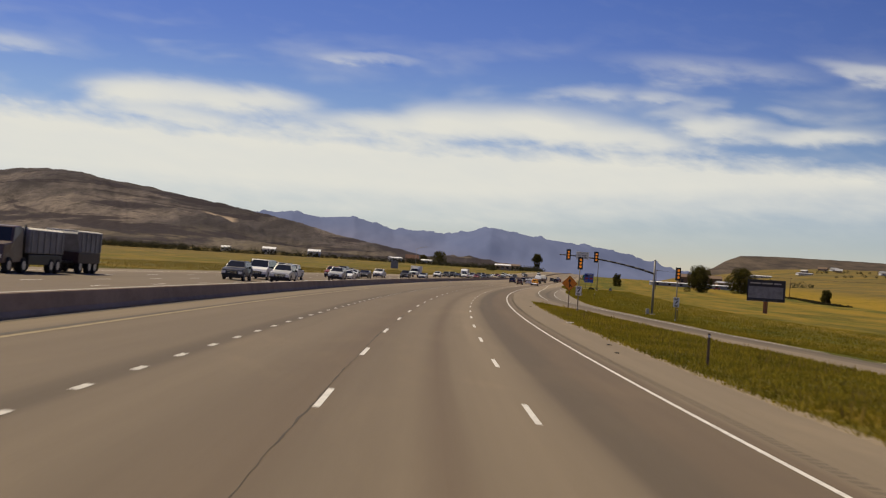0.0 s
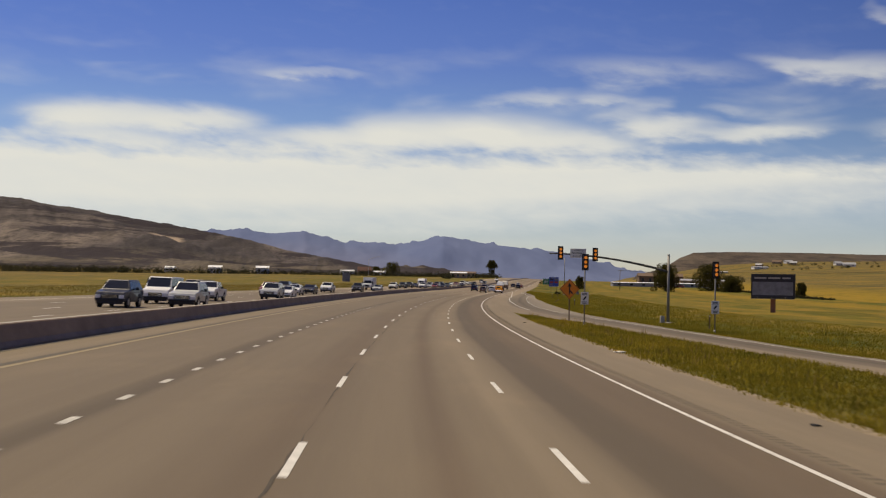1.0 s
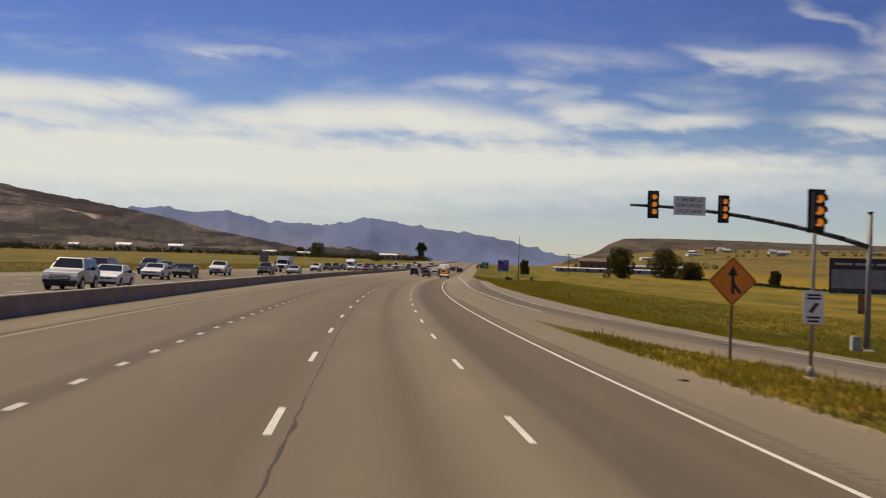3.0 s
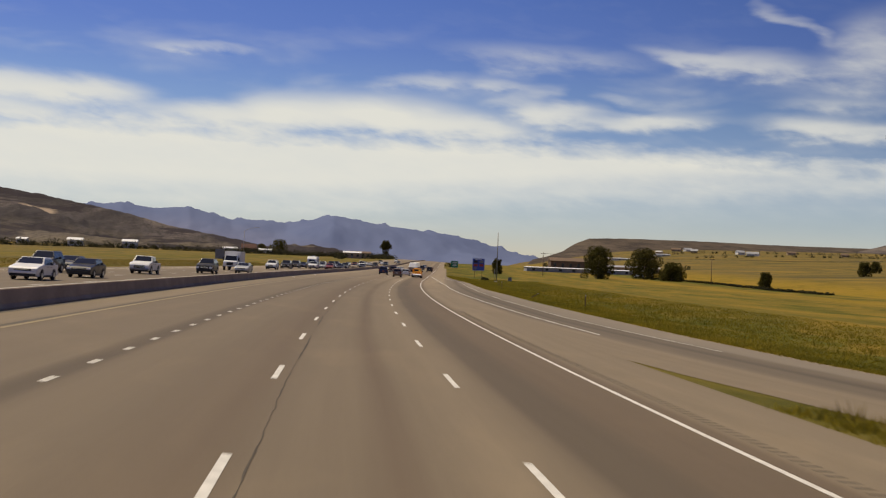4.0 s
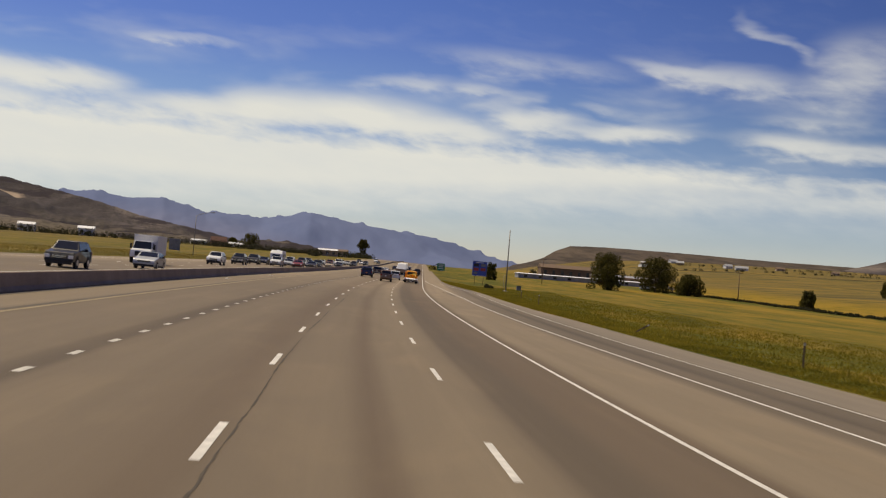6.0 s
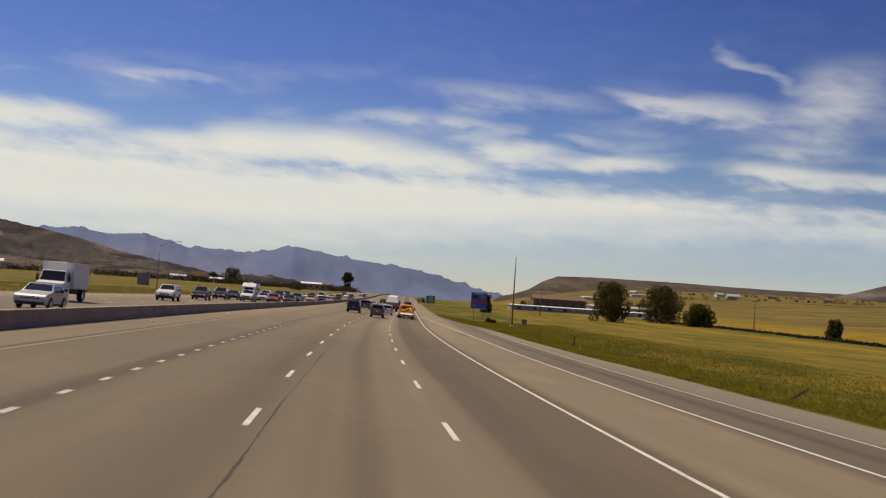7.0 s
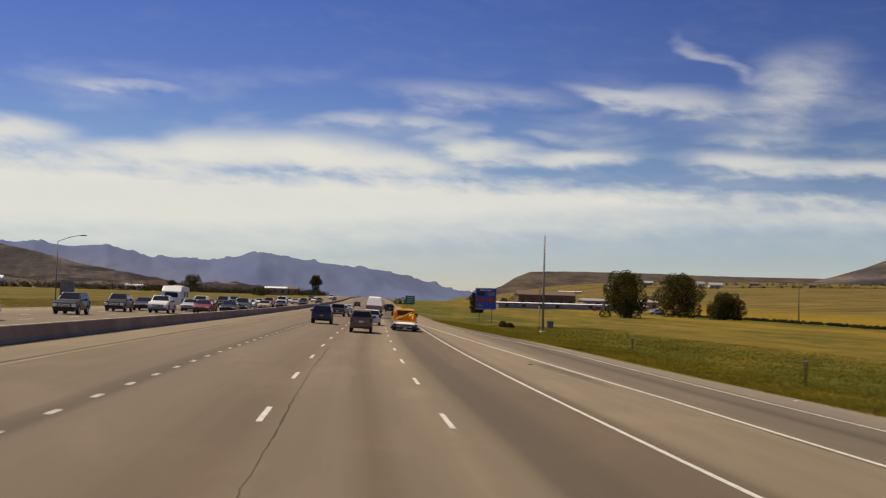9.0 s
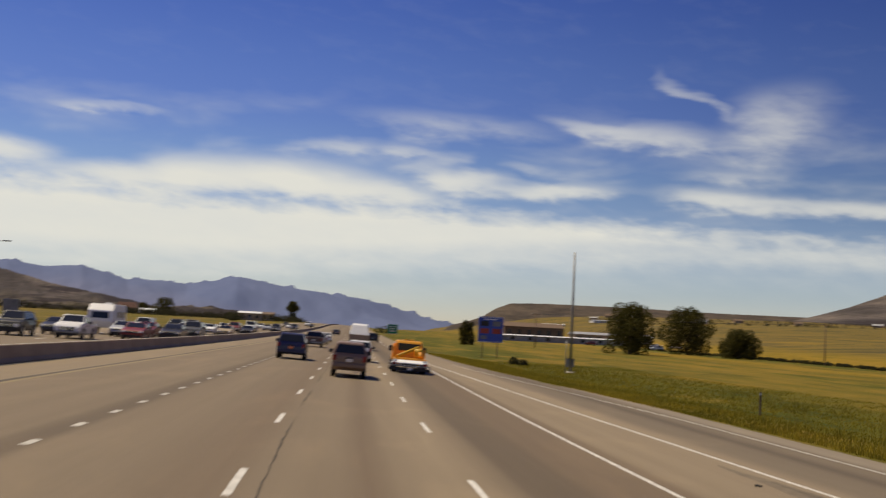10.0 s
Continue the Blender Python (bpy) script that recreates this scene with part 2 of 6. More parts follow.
def field_surface():
    """Verge, hay field and stubble by distance from the road, broken up by drifts of green and straw."""
    n = Nodes("field_grass", 0.95, 0.0, 0.1)
    uv = n.coord("UV")
    sep = n.add("ShaderNodeSeparateXYZ")
    n.link(uv, sep.inputs[0])
    drift = n.noise(uv, 0.03, 6, 0.65, (1.0, 0.4, 1), 1.2)
    side = n.math("ADD", sep.outputs[0], n.math("MULTIPLY", n.math("SUBTRACT", drift, 0.5), 26.0))
    x = n.math("DIVIDE", n.math("ADD", side, 200.0), 400.0)
    green, olive, straw, gold, dry = (0.10, 0.094, 0.012), (0.13, 0.105, 0.015), (0.19, 0.132, 0.022), (0.255, 0.163, 0.018), (0.145, 0.11, 0.033)
    bands = [(-200, olive), (-130, dry), (-100, olive), (-70, dry), (-52, olive), (-44, dry), (-38, olive), (-28, dry), (0, dry), (14, olive), (18, green), (30, green), (36, olive), (41, straw), (46, olive), (54, straw), (60, green), (66, straw), (72, olive), (80, straw), (88, gold), (96, straw), (102, green), (114, green), (119, gold), (188, gold), (200, gold)]
    col = n.ramp(x, [((p + 200) / 400, c) for p, c in bands])
    clump = n.noise(uv, 0.4, 6, 0.65, (1, 0.35, 1))
    fine = n.noise(uv, 5.0, 4, 0.7, (1, 0.6, 1))
    col = n.mix(n.ramp(clump, [(0.38, 0.5), (0.6, 0.0)]), col, n.mix(1.0, col, (0.62, 0.74, 0.5), "MULTIPLY"))
    col = n.mix(n.ramp(clump, [(0.55, 0.0), (0.75, 0.5)]), col, n.mix(1.0, col, (1.5, 1.25, 1.1), "MULTIPLY"))
    swath = n.noise(uv, 0.11, 6, 0.62, (1.0, 0.24, 1), 0.9)  # mown and dried swaths
    col = n.mix(n.ramp(swath, [(0.52, 0.0), (0.62, 0.75)]), col, (0.245, 0.155, 0.026))
    col = n.mix(n.ramp(swath, [(0.36, 0.8), (0.47, 0.0)]), col, n.mix(1.0, col, (0.52, 0.62, 0.55), "MULTIPLY"))
    col = n.mix(n.ramp(fine, [(0.3, 0.4), (0.65, 0.0)]), col, n.mix(1.0, col, (0.75, 0.78, 0.7), "MULTIPLY"))
    # far plain: long strips of crop
    strips = n.noise(uv, 0.016, 4, 0.5, (0.25, 1.0, 1), 0.4)
    far = n.ramp(strips, [(0.34, (0.065, 0.062, 0.02)), (0.42, (0.18, 0.125, 0.032)), (0.46, (0.07, 0.064, 0.021)), (0.50, (0.24, 0.155, 0.028)), (0.54, (0.085, 0.07, 0.024)), (0.60, (0.16, 0.115, 0.036)), (0.66, (0.07, 0.06, 0.021))])
    away = n.math("ABSOLUTE", sep.outputs[0])
    col = n.mix(n.ramp(n.math("DIVIDE", away, 1000.0), [(0.15, 0.0), (0.20, 1.0)]), col, far)
    n.bump(fine, 0.6, 0.15)
    return n.base(col)


def hill_surface(name, low, mid, high, scale, strata=2.2):
    """Dry slopes: mottled brush in drifts."""
    n = Nodes(name, 0.95, 0.0, 0.05)
    v = n.coord()
    a, b = n.noise(v, scale, 7, 0.62, (1, 0.14, strata), 0.4), n.noise(v, scale * 7, 5, 0.65, (1, 0.14, 1))
    col = n.ramp(n.math("ADD", n.math("MULTIPLY", a, 0.7), n.math("MULTIPLY", b, 0.3)), [(0.36, low), (0.5, mid), (0.66, high)])
    n.bump(b, 0.4, 6.0)
    return n.base(col)


def brush_hill_surface(name, scar):
    """Desert hillside: tan dry grass, dark brush in clumps, grey rock in level runs, a paler apron and one dug scar."""
    n = Nodes(name, 0.95, 0.0, 0.05)
    v = n.coord()
    up = n.add("ShaderNodeSeparateXYZ")
    n.link(v, up.inputs[0])
    broad = n.noise(v, 0.006, 6, 0.6, (1, 0.14, 1.5), 0.6)
    clump = n.noise(v, 0.022, 6, 0.7, (1, 0.14, 1.4), 0.3)
    speck = n.noise(v, 0.16, 4, 0.7, (1, 0.16, 1.3))
    col = n.ramp(broad, [(0.36, (0.042, 0.037, 0.038)), (0.46, (0.078, 0.067, 0.064)), (0.55, (0.128, 0.107, 0.095)), (0.66, (0.19, 0.155, 0.128))])
    apron = n.math("ADD", n.math("DIVIDE", up.outputs[2], 95.0), n.math("MULTIPLY", n.math("SUBTRACT", broad, 0.5), 0.9))
    col = n.mix(n.ramp(apron, [(0.22, 0.75), (0.5, 0.0)]), col, (0.14, 0.115, 0.078))
    col = n.mix(n.ramp(clump, [(0.46, 0.0), (0.60, 0.72)]), col, (0.05, 0.043, 0.041))
    col = n.mix(n.ramp(speck, [(0.52, 0.0), (0.64, 0.55)]), col, (0.036, 0.034, 0.026))
    col = n.mix(n.ramp(speck, [(0.30, 0.5), (0.42, 0.0)]), col, n.mix(1.0, col, (1.55, 1.5, 1.4), "MULTIPLY"))
    rock = n.noise(v, 0.0042, 6, 0.62, (1, 0.12, 7.0), 0.5)
    col = n.mix(n.ramp(rock, [(0.52, 0.0), (0.56, 0.9)]), col, (0.034, 0.028, 0.03))
    if scar:
        m = n.add("ShaderNodeMapping")
        m.vector_type = "TEXTURE"
        m.inputs["Location"].default_value, m.inputs["Scale"].default_value = scar, (58, 330, 23)
        n.link(v, m.inputs[0])
        size = n.add("ShaderNodeVectorMath")
        size.operation = "LENGTH"
        n.link(m.outputs[0], size.inputs[0])
        col = n.mix(n.ramp(n.math("ADD", size.outputs["Value"], n.math("MULTIPLY", clump, 0.7)), [(0.78, 0.9), (1.2, 0.0)]), col, (0.37, 0.29, 0.21))
    n.bump(clump, 0.6, 9.0)
    return n.base(col)


def range_surface(name):
    """A far range with distance haze in its colour: dry rose-brown lower slopes below blue-grey heights, with paler
    spurs.
    """
    n = Nodes(name, 1.0, 0.0, 0.0)
    v = n.coord()
    up = n.add("ShaderNodeSeparateXYZ")
    n.link(v, up.inputs[0])
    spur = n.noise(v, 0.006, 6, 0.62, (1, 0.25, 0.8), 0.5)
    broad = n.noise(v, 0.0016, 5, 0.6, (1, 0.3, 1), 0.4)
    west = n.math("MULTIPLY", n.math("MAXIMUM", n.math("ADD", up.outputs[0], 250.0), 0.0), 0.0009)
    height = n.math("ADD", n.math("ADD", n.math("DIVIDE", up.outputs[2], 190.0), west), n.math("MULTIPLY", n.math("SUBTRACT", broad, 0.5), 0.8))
    # haze is painted into the base colour, bluer towards the crest
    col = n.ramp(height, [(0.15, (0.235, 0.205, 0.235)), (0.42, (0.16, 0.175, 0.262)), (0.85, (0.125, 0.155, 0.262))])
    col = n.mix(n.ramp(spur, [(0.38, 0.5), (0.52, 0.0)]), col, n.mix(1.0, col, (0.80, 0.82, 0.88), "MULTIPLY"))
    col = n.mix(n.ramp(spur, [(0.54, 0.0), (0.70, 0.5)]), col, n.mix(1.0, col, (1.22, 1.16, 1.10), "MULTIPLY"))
    return n.base(col)


def leaf_surface(name, dark, light, through=0.35, patch=0.3):
    """Leaves and blades: coloured leaf by leaf, and letting part of the sunlight through."""
    n = Nodes(name, 0.75, 0.0, 0.15)
    g = n.add("ShaderNodeNewGeometry")
    v = n.coord()
    f = n.math("ADD", n.math("MULTIPLY", g.outputs["Random Per Island"], 0.24), n.math("MULTIPLY", n.noise(v, patch, 5, 0.65), 0.76))
    col = n.ramp(f, [(0.26, dark), (0.7, light)])
    back = n.add("ShaderNodeBsdfTranslucent")
    n.link(col, back.inputs["Color"])
    both = n.add("ShaderNodeMixShader")
    both.inputs[0].default_value = through
    n.link(n.bsdf.outputs[0], both.inputs[1])
    n.link(back.outputs[0], both.inputs[2])
    n.link(both.outputs[0], n.tree.nodes["Material Output"].inputs["Surface"])
    return n.base(col)


TAN, GREY, DARK, WARM, OILY = (0.212, 0.168, 0.112), (0.172, 0.135, 0.09), (0.112, 0.087, 0.058), (0.163, 0.128, 0.086), (0.138, 0.103, 0.067)
M = {
    "road": road_surface("worn_asphalt", [(-11.6, TAN), (-9.8, TAN), (-9.3, WARM), (-7.6, GREY), (-7.2, WARM), (-5.8, WARM), (-5.55, DARK), (-5.15, DARK), (-4.9, WARM), (-3.9, GREY), (-3.4, WARM), (-1.8, OILY), (-1.2, WARM), (-0.6, GREY), (0.15, GREY), (0.32, OILY), (0.62, OILY), (0.85, GREY), (1.9, TAN), (2.75, GREY), (3.05, DARK), (3.9, DARK), (4.3, OILY), (5.5, OILY), (6.05, OILY), (6.4, TAN), (8.8, TAN)]),
    "opposite": road_surface("sunlit_asphalt", [(-28.5, TAN), (-26.0, WARM), (-13.0, WARM), (-12.0, TAN)]),
    "ramp": road_surface("ramp_asphalt", [(5.0, TAN), (9.6, TAN), (10.2, (0.15, 0.121, 0.084)), (11.6, (0.138, 0.111, 0.077)), (11.9, (0.095, 0.075, 0.052)), (12.6, (0.135, 0.109, 0.076)), (13.4, (0.135, 0.109, 0.076)), (14.0, (0.205, 0.172, 0.13)), (17.0, (0.225, 0.187, 0.137)), (29.0, (0.215, 0.177, 0.122))]),
    "field": field_surface(),
    "white_line": mottled("worn_white_line_paint", (0.58, 0.56, 0.51), 0.7, amount=0.3, scale=4.0),
    "dot_line": mottled("traffic_worn_dot_paint", (0.47, 0.45, 0.40), 0.75, amount=0.35, scale=5.0),
    "yellow_line": mottled("dusty_yellow_line_paint", (0.27, 0.215, 0.12), 0.75, amount=0.3, scale=2.0),
    "tar": mottled("tar_seal", (0.062, 0.05, 0.034), 0.85, amount=0.3),
    "stain": mottled("road_stain_and_shade", (0.095, 0.08, 0.058), 0.8, amount=0.3, scale=1.5),
    "faint_stain": mottled("faint_road_stain", (0.165, 0.132, 0.09), 0.85, amount=0.35, scale=2.5),
    "dim_stain": mottled("dim_road_stain", (0.125, 0.10, 0.07), 0.85, amount=0.35, scale=2.5),
    "gravel": mottled("loose_tan_gravel", (0.23, 0.18, 0.115), 0.95, amount=0.4, scale=5.0, bump=0.5),
    "concrete": mottled("barrier_concrete", (0.31, 0.228, 0.168), 0.9, amount=0.3, scale=0.5),
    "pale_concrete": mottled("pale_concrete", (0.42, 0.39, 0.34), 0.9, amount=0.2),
    "galvanised": mottled("galvanised_steel", (0.24, 0.225, 0.205), 0.6, 0.3, 0.2, 8.0),
    "dull_steel": mottled("dull_steel", (0.25, 0.25, 0.25), 0.5, 0.5, 0.2, 8.0),
    # steel darkened to stand for the arm's backlit side
    "arm_steel": mottled("shade_darkened_steel", (0.07, 0.068, 0.066), 0.6, 0.2, 0.25, 5.0),
    "black_steel": mottled("black_coated_steel", (0.02, 0.02, 0.021), 0.5, amount=0.3),
    "signal_yellow": mottled("signal_yellow_enamel", (0.55, 0.33, 0.03), 0.5, amount=0.15),
    "amber": lamp_lens("amber_lens", (0.9, 0.27, 0.03), 0.45),
    "orange_sign": mottled("orange_sign_sheet", (0.80, 0.26, 0.03), 0.5, amount=0.1),
    "white_sign": mottled("white_sign_sheet", (0.78, 0.78, 0.74), 0.5, amount=0.08),
    "black_letter": mottled("black_sign_ink", (0.03, 0.03, 0.03), 0.6, amount=0.2),
    "blue_sign": mottled("blue_sign_sheet", (0.06, 0.10, 0.42), 0.5, amount=0.12),
    "green_sign": mottled("green_sign_sheet", (0.02, 0.20, 0.10), 0.5, amount=0.12),
    "red_panel": mottled("red_logo_panel", (0.40, 0.07, 0.05), 0.5, amount=0.12),
    "brown_wood": mottled("weathered_timber", (0.16, 0.11, 0.075), 0.9, amount=0.35, scale=4.0),
    "maroon": mottled("dark_maroon_paint", (0.035, 0.014, 0.014), 0.5, amount=0.3),
    "rust": mottled("rust_brown_paint", (0.26, 0.12, 0.06), 0.7, amount=0.2),
    "bill_dark": mottled("dark_poster", (0.035, 0.033, 0.036), 0.55, amount=0.3),
    "bill_grey": mottled("grey_poster_print", (0.20, 0.20, 0.21), 0.55, amount=0.4, scale=1.2),
    "rubber": mottled("tyre_rubber", (0.02, 0.02, 0.02), 0.85, amount=0.3),
    "alloy": mottled("wheel_alloy", (0.45, 0.45, 0.46), 0.35, 0.8, 0.15),
    "plastic": mottled("black_trim_plastic", (0.03, 0.03, 0.032), 0.6, amount=0.2),
    "chrome": mottled("chrome", (0.75, 0.75, 0.76), 0.15, 1.0, 0.08),
    "glass": glass("tinted_car_glass", (0.025, 0.028, 0.032)),
    "windscreen": glass("windscreen_glass", (0.022, 0.025, 0.03)),
    "tail": lamp_lens("tail_lamp_red", (0.22, 0.015, 0.012)),
    "head": lamp_lens("headlamp_glass", (0.8, 0.8, 0.78)),
    "plate": mottled("number_plate", (0.70, 0.66, 0.6), 0.5, amount=0.1),
    "plate_orange": mottled("orange_number_plate", (0.66, 0.22, 0.08), 0.5, amount=0.1),
    "hill": brush_hill_surface("dry_brush_hill", (-418.0, 2400.0, 84.0)),
    "bench": hill_surface("gravel_bench", (0.042, 0.035, 0.03), (0.075, 0.06, 0.047), (0.125, 0.098, 0.072), 0.02, 5.0),
    "mountain": range_surface("haze_tinted_range"),
    "leaf": leaf_surface("cottonwood_leaf", (0.014, 0.017, 0.004), (0.112, 0.098, 0.019), 0.35),
    "scrub": leaf_surface("scrub_leaf", (0.018, 0.02, 0.01), (0.07, 0.066, 0.03)),
    "bark": mottled("grey_bark", (0.13, 0.10, 0.075), 0.95, amount=0.35, scale=5.0),
    "grass": leaf_surface("verge_grass_blade", (0.092, 0.096, 0.011), (0.36, 0.27, 0.032), 0.55, 0.16),
    "wheat": leaf_surface("dry_grass_blade", (0.16, 0.125, 0.03), (0.30, 0.215, 0.055), 0.45),
    "roof_red": mottled("red_barn_paint", (0.12, 0.058, 0.042), 0.8, amount=0.2),
    "wall_white": mottled("white_wall_paint", (0.74, 0.73, 0.70), 0.7, amount=0.1),
    "wall_grey": mottled("grey_block_wall", (0.26, 0.26, 0.27), 0.85, amount=0.35, scale=0.4),
    "wall_tan": mottled("tan_wall", (0.34, 0.25, 0.17), 0.85, amount=0.2),
    "roof_grey": mottled("grey_metal_roof", (0.40, 0.40, 0.40), 0.5, 0.3, 0.15),
    "tank_white": mottled("white_tank_paint", (0.8, 0.8, 0.78), 0.4, amount=0.06),
    "canvas": mottled("cream_cargo_box", (0.72, 0.68, 0.58), 0.6, amount=0.08),
}
PAINT = {
    "blue": paint("dark_blue_car_paint", (0.008, 0.012, 0.062)),
    "taupe": paint("taupe_car_paint", (0.20, 0.128, 0.088)),
    "brown": paint("dark_brown_car_paint", (0.09, 0.055, 0.045)),
    "white": paint("white_car_paint", (0.72, 0.72, 0.72)),
    "silver": paint("silver_car_paint", (0.40, 0.41, 0.42), 0.3, 0.3),
    "black": paint("black_car_paint", (0.014, 0.014, 0.016)),
    "navy": paint("navy_car_paint", (0.012, 0.016, 0.035)),
    "red": paint("dark_red_car_paint", (0.20, 0.025, 0.02)),
    "grey": paint("grey_car_paint", (0.06, 0.062, 0.068)),
    "orange": paint("orange_truck_paint", (0.78, 0.33, 0.02)),
    "gold": paint("gold_car_paint", (0.38, 0.30, 0.19)),
}


# ---- the road's line ----
K0, K1, BEND = 0.00059872, -0.73184e-6, 345.0
SAG = 2.204e-5  # the road dips gently and climbs again
EDGE = 8.95  # right edge of the main paving
BANK = math.tan(radians(2.3))
STEP = 2.0
LINE = [(-420.0, 0.0, 0.0, 0.0)]


def heading(s):
    c = max(-100.0, min(s, BEND))
    return K0 * c + K1 * c * c / 2


def build_line():
    """The centre line by summing short chords, so that it starts at the origin and heads along +y there."""
    ahead, x, y, s = [], 0.0, 0.0, 0.0
    while s < 4800:
        ahead.append((s, x, y))
        h = heading(s + STEP / 2)
        x, y, s = x + STEP * math.sin(h), y + STEP * math.cos(h), s + STEP
    back, x, y, s = [], 0.0, 0.0, 0.0
    while s > -420:
        h = heading(s - STEP / 2)
        x, y, s = x - STEP * math.sin(h), y - STEP * math.cos(h), s - STEP
        back.append((s, x, y))
    return np.array(back[::-1] + ahead)


LINE = build_line()


def level(s):
    """The road's height along its own line."""
    a = max(-150.0, min(s, 900.0)) - 150
    return SAG * a * a / 2 + SAG * 750 * max(0.0, min(s, 1300.0) - 900) * 0.6


def banked(s, u):
    """The paving's height: banked on the near side of the median, flatter beyond it."""
    return level(s) - BANK * max(u, -11.8) + 0.02 * max(0.0, -11.8 - u)


def at(s, u, z=None):
    """The place at s metres along the road and u metres to its right; z: height over the level, or on the banked road."""
    x, y, h = np.interp(s, LINE[:, 0], LINE[:, 1]), np.interp(s, LINE[:, 0], LINE[:, 2]), heading(s)
    return Vector((x + u * math.cos(h), y - u * math.sin(h), banked(s, u) if z is None else z))


def smooth(a, b, x):
    t = max(0.0, min(1.0, (x - a) / (b - a)))
    return t * t * (3 - 2 * t)


def curve(points, x):
    return float(np.interp(x, [p[0] for p in points], [p[1] for p in points]))


RAMP_LEFT = [(-120, 33.0), (0, 24.3), (52, 20.2), (72, 18.3), (96, 16.5), (107, 15.4), (126, 14.0), (131.5, 12.3), (140, 10.9), (146, 10.1), (153, EDGE), (160, EDGE)]
RAMP_LINE = [(-120, 46.0), (0, 34.0), (70, 26.0), (91, 23.0), (108, 21.7), (118, 20.9), (135, 19.3), (150, 17.4), (163, 16.2), (177, 15.3), (193, 14.5), (232, 14.3), (340, 14.0), (364, 12.5), (387, 10.6), (411, 9.5), (440, 9.1), (4000, 9.1)]
RAMP_RIGHT = [(-120, 46.0), (0, 34.0), (70, 26.0), (91, 23.4), (108, 22.3), (118, 21.6), (135, 20.2), (150, 18.8), (163, 18.0), (177, 17.6), (220, 17.4), (257, 16.9), (270, 16.5), (286, 15.8), (305, 15.5), (324, 15.3), (340, 15.1), (364, 13.8), (387, 12.0), (411, 10.8), (440, 10.2), (4000, 10.2)]
BARRIER = [(-120, -10.9), (30, -11.1), (140, -11.45), (263, -12.15), (340, -12.6), (500, -12.9), (4000, -12.9)]
FAR_EDGE = [(-120, -31.5), (140, -32.0), (340, -33.2), (4000, -33.6)]


def ground_height(s, u):
    """The land's height: under the road it follows the bank; beside it the verge falls to the fields, which rise far off."""
    roll = 0.25 * noise.noise(Vector((s * 0.02, u * 0.03, 0.0)))
    if u >= 0:
        edge = curve(RAMP_RIGHT, s)
        if u <= edge + 0.3:
            return banked(s, u) - 0.012
        land = level(s) - 1.1 + roll * smooth(20, 80, u) + 0.045 * max(0.0, min(u, 260) - 130) + 0.02 * max(0.0, u - 260)
        land += 0.033 * max(0.0, min(s, 2300) - 1100) * smooth(90, 420, u)
        k = smooth(edge + 0.3, edge + 9, u)
        return (banked(s, edge) - 0.015) * (1 - k) + land * k
    edge = curve(FAR_EDGE, s)
    if u >= edge - 0.3:
        return banked(s, u) - 0.012
    land = level(s) + 0.9 + 0.006 * (edge - u) + roll * smooth(35, 90, -u)
    k = smooth(0.3, 9, edge - u)
    return (banked(s, edge) - 0.015) * (1 - k) + land * k


def sheet(name, s_list, u_of, z_of, mat, label, category="", kind="structure", shift=None):
    """One surface laid out in the road's own grid; its UVs are metres across and along."""
    rows = [[(s, u) for u in u_of(s)] for s in s_list]
    wide = len(rows[0])
    verts = [tuple(at(s, u, z_of(s, u))) for row in rows for s, u in row]
    flat = [(u - (shift(s) if shift else 0.0), s) for row in rows for s, u in row]
    faces = [(i * wide + j, i * wide + j + 1, (i + 1) * wide + j + 1, (i + 1) * wide + j) for i in range(len(rows) - 1) for j in range(wide - 1)]
    me = bpy.data.meshes.new(name)
    me.from_pydata(verts, [], faces)
    uv = me.uv_layers.new(name="metres")
    for loop in me.loops:
        uv.data[loop.index].uv = flat[loop.vertex_index]
    me.polygons.foreach_set("use_smooth", [True] * len(me.polygons))
    me.materials.append(mat)
    return tagged(new(name, me), label, category, "", kind)


def steps(a, b, n):
    return [a + (b - a) * i / n for i in range(n + 1)]


GROUND_S = steps(-400, -20, 19) + steps(-10, 700, 142) + steps(720, 1400, 34) + steps(1450, 4700, 40)
GROUND_U = [-3400, -2400, -1700, -1200, -850, -600, -430, -300, -220, -160, -120, -95, -75, -60, -48, -42, -38, -35.5, -34, -32.5, -30, -26, -20, -12, 0, 5, 8.95, 9.6, 10.5, 12, 14, 16, 18, 20, 22, 24, 27, 31, 36, 42, 50, 60, 72, 86, 105, 130, 160, 200, 260, 340, 450, 600, 800, 1050, 1350, 1650]
sheet("ground", GROUND_S, lambda s: GROUND_U, ground_height, M["field"], "verge grass, hay fields and stubble reaching to the hills", "ground")
ROAD_S = steps(-120, 700, 164) + steps(715, 1400, 46) + steps(1450, 3200, 35)
road = sheet("road", ROAD_S, lambda s: [curve(BARRIER, s) + 0.45, -9.3, -5.2, -1.56, 2.15, 5.79, EDGE], banked, M["road"], "worn tan-grey asphalt carriageway with four lanes and shoulders", "road")
sheet("road_opposite", ROAD_S, lambda s: [curve(FAR_EDGE, s), -28.0, -23.0, -17.0, curve(BARRIER, s) - 0.45], banked, M["opposite"], "sunlit pale asphalt carriageway beyond the median barrier", "road")
sheet("road_median", ROAD_S, lambda s: [curve(BARRIER, s) - 0.45, curve(BARRIER, s) + 0.45], lambda s, u: banked(s, u) - 0.004, M["opposite"], "strip of paving under the median barrier", "road")
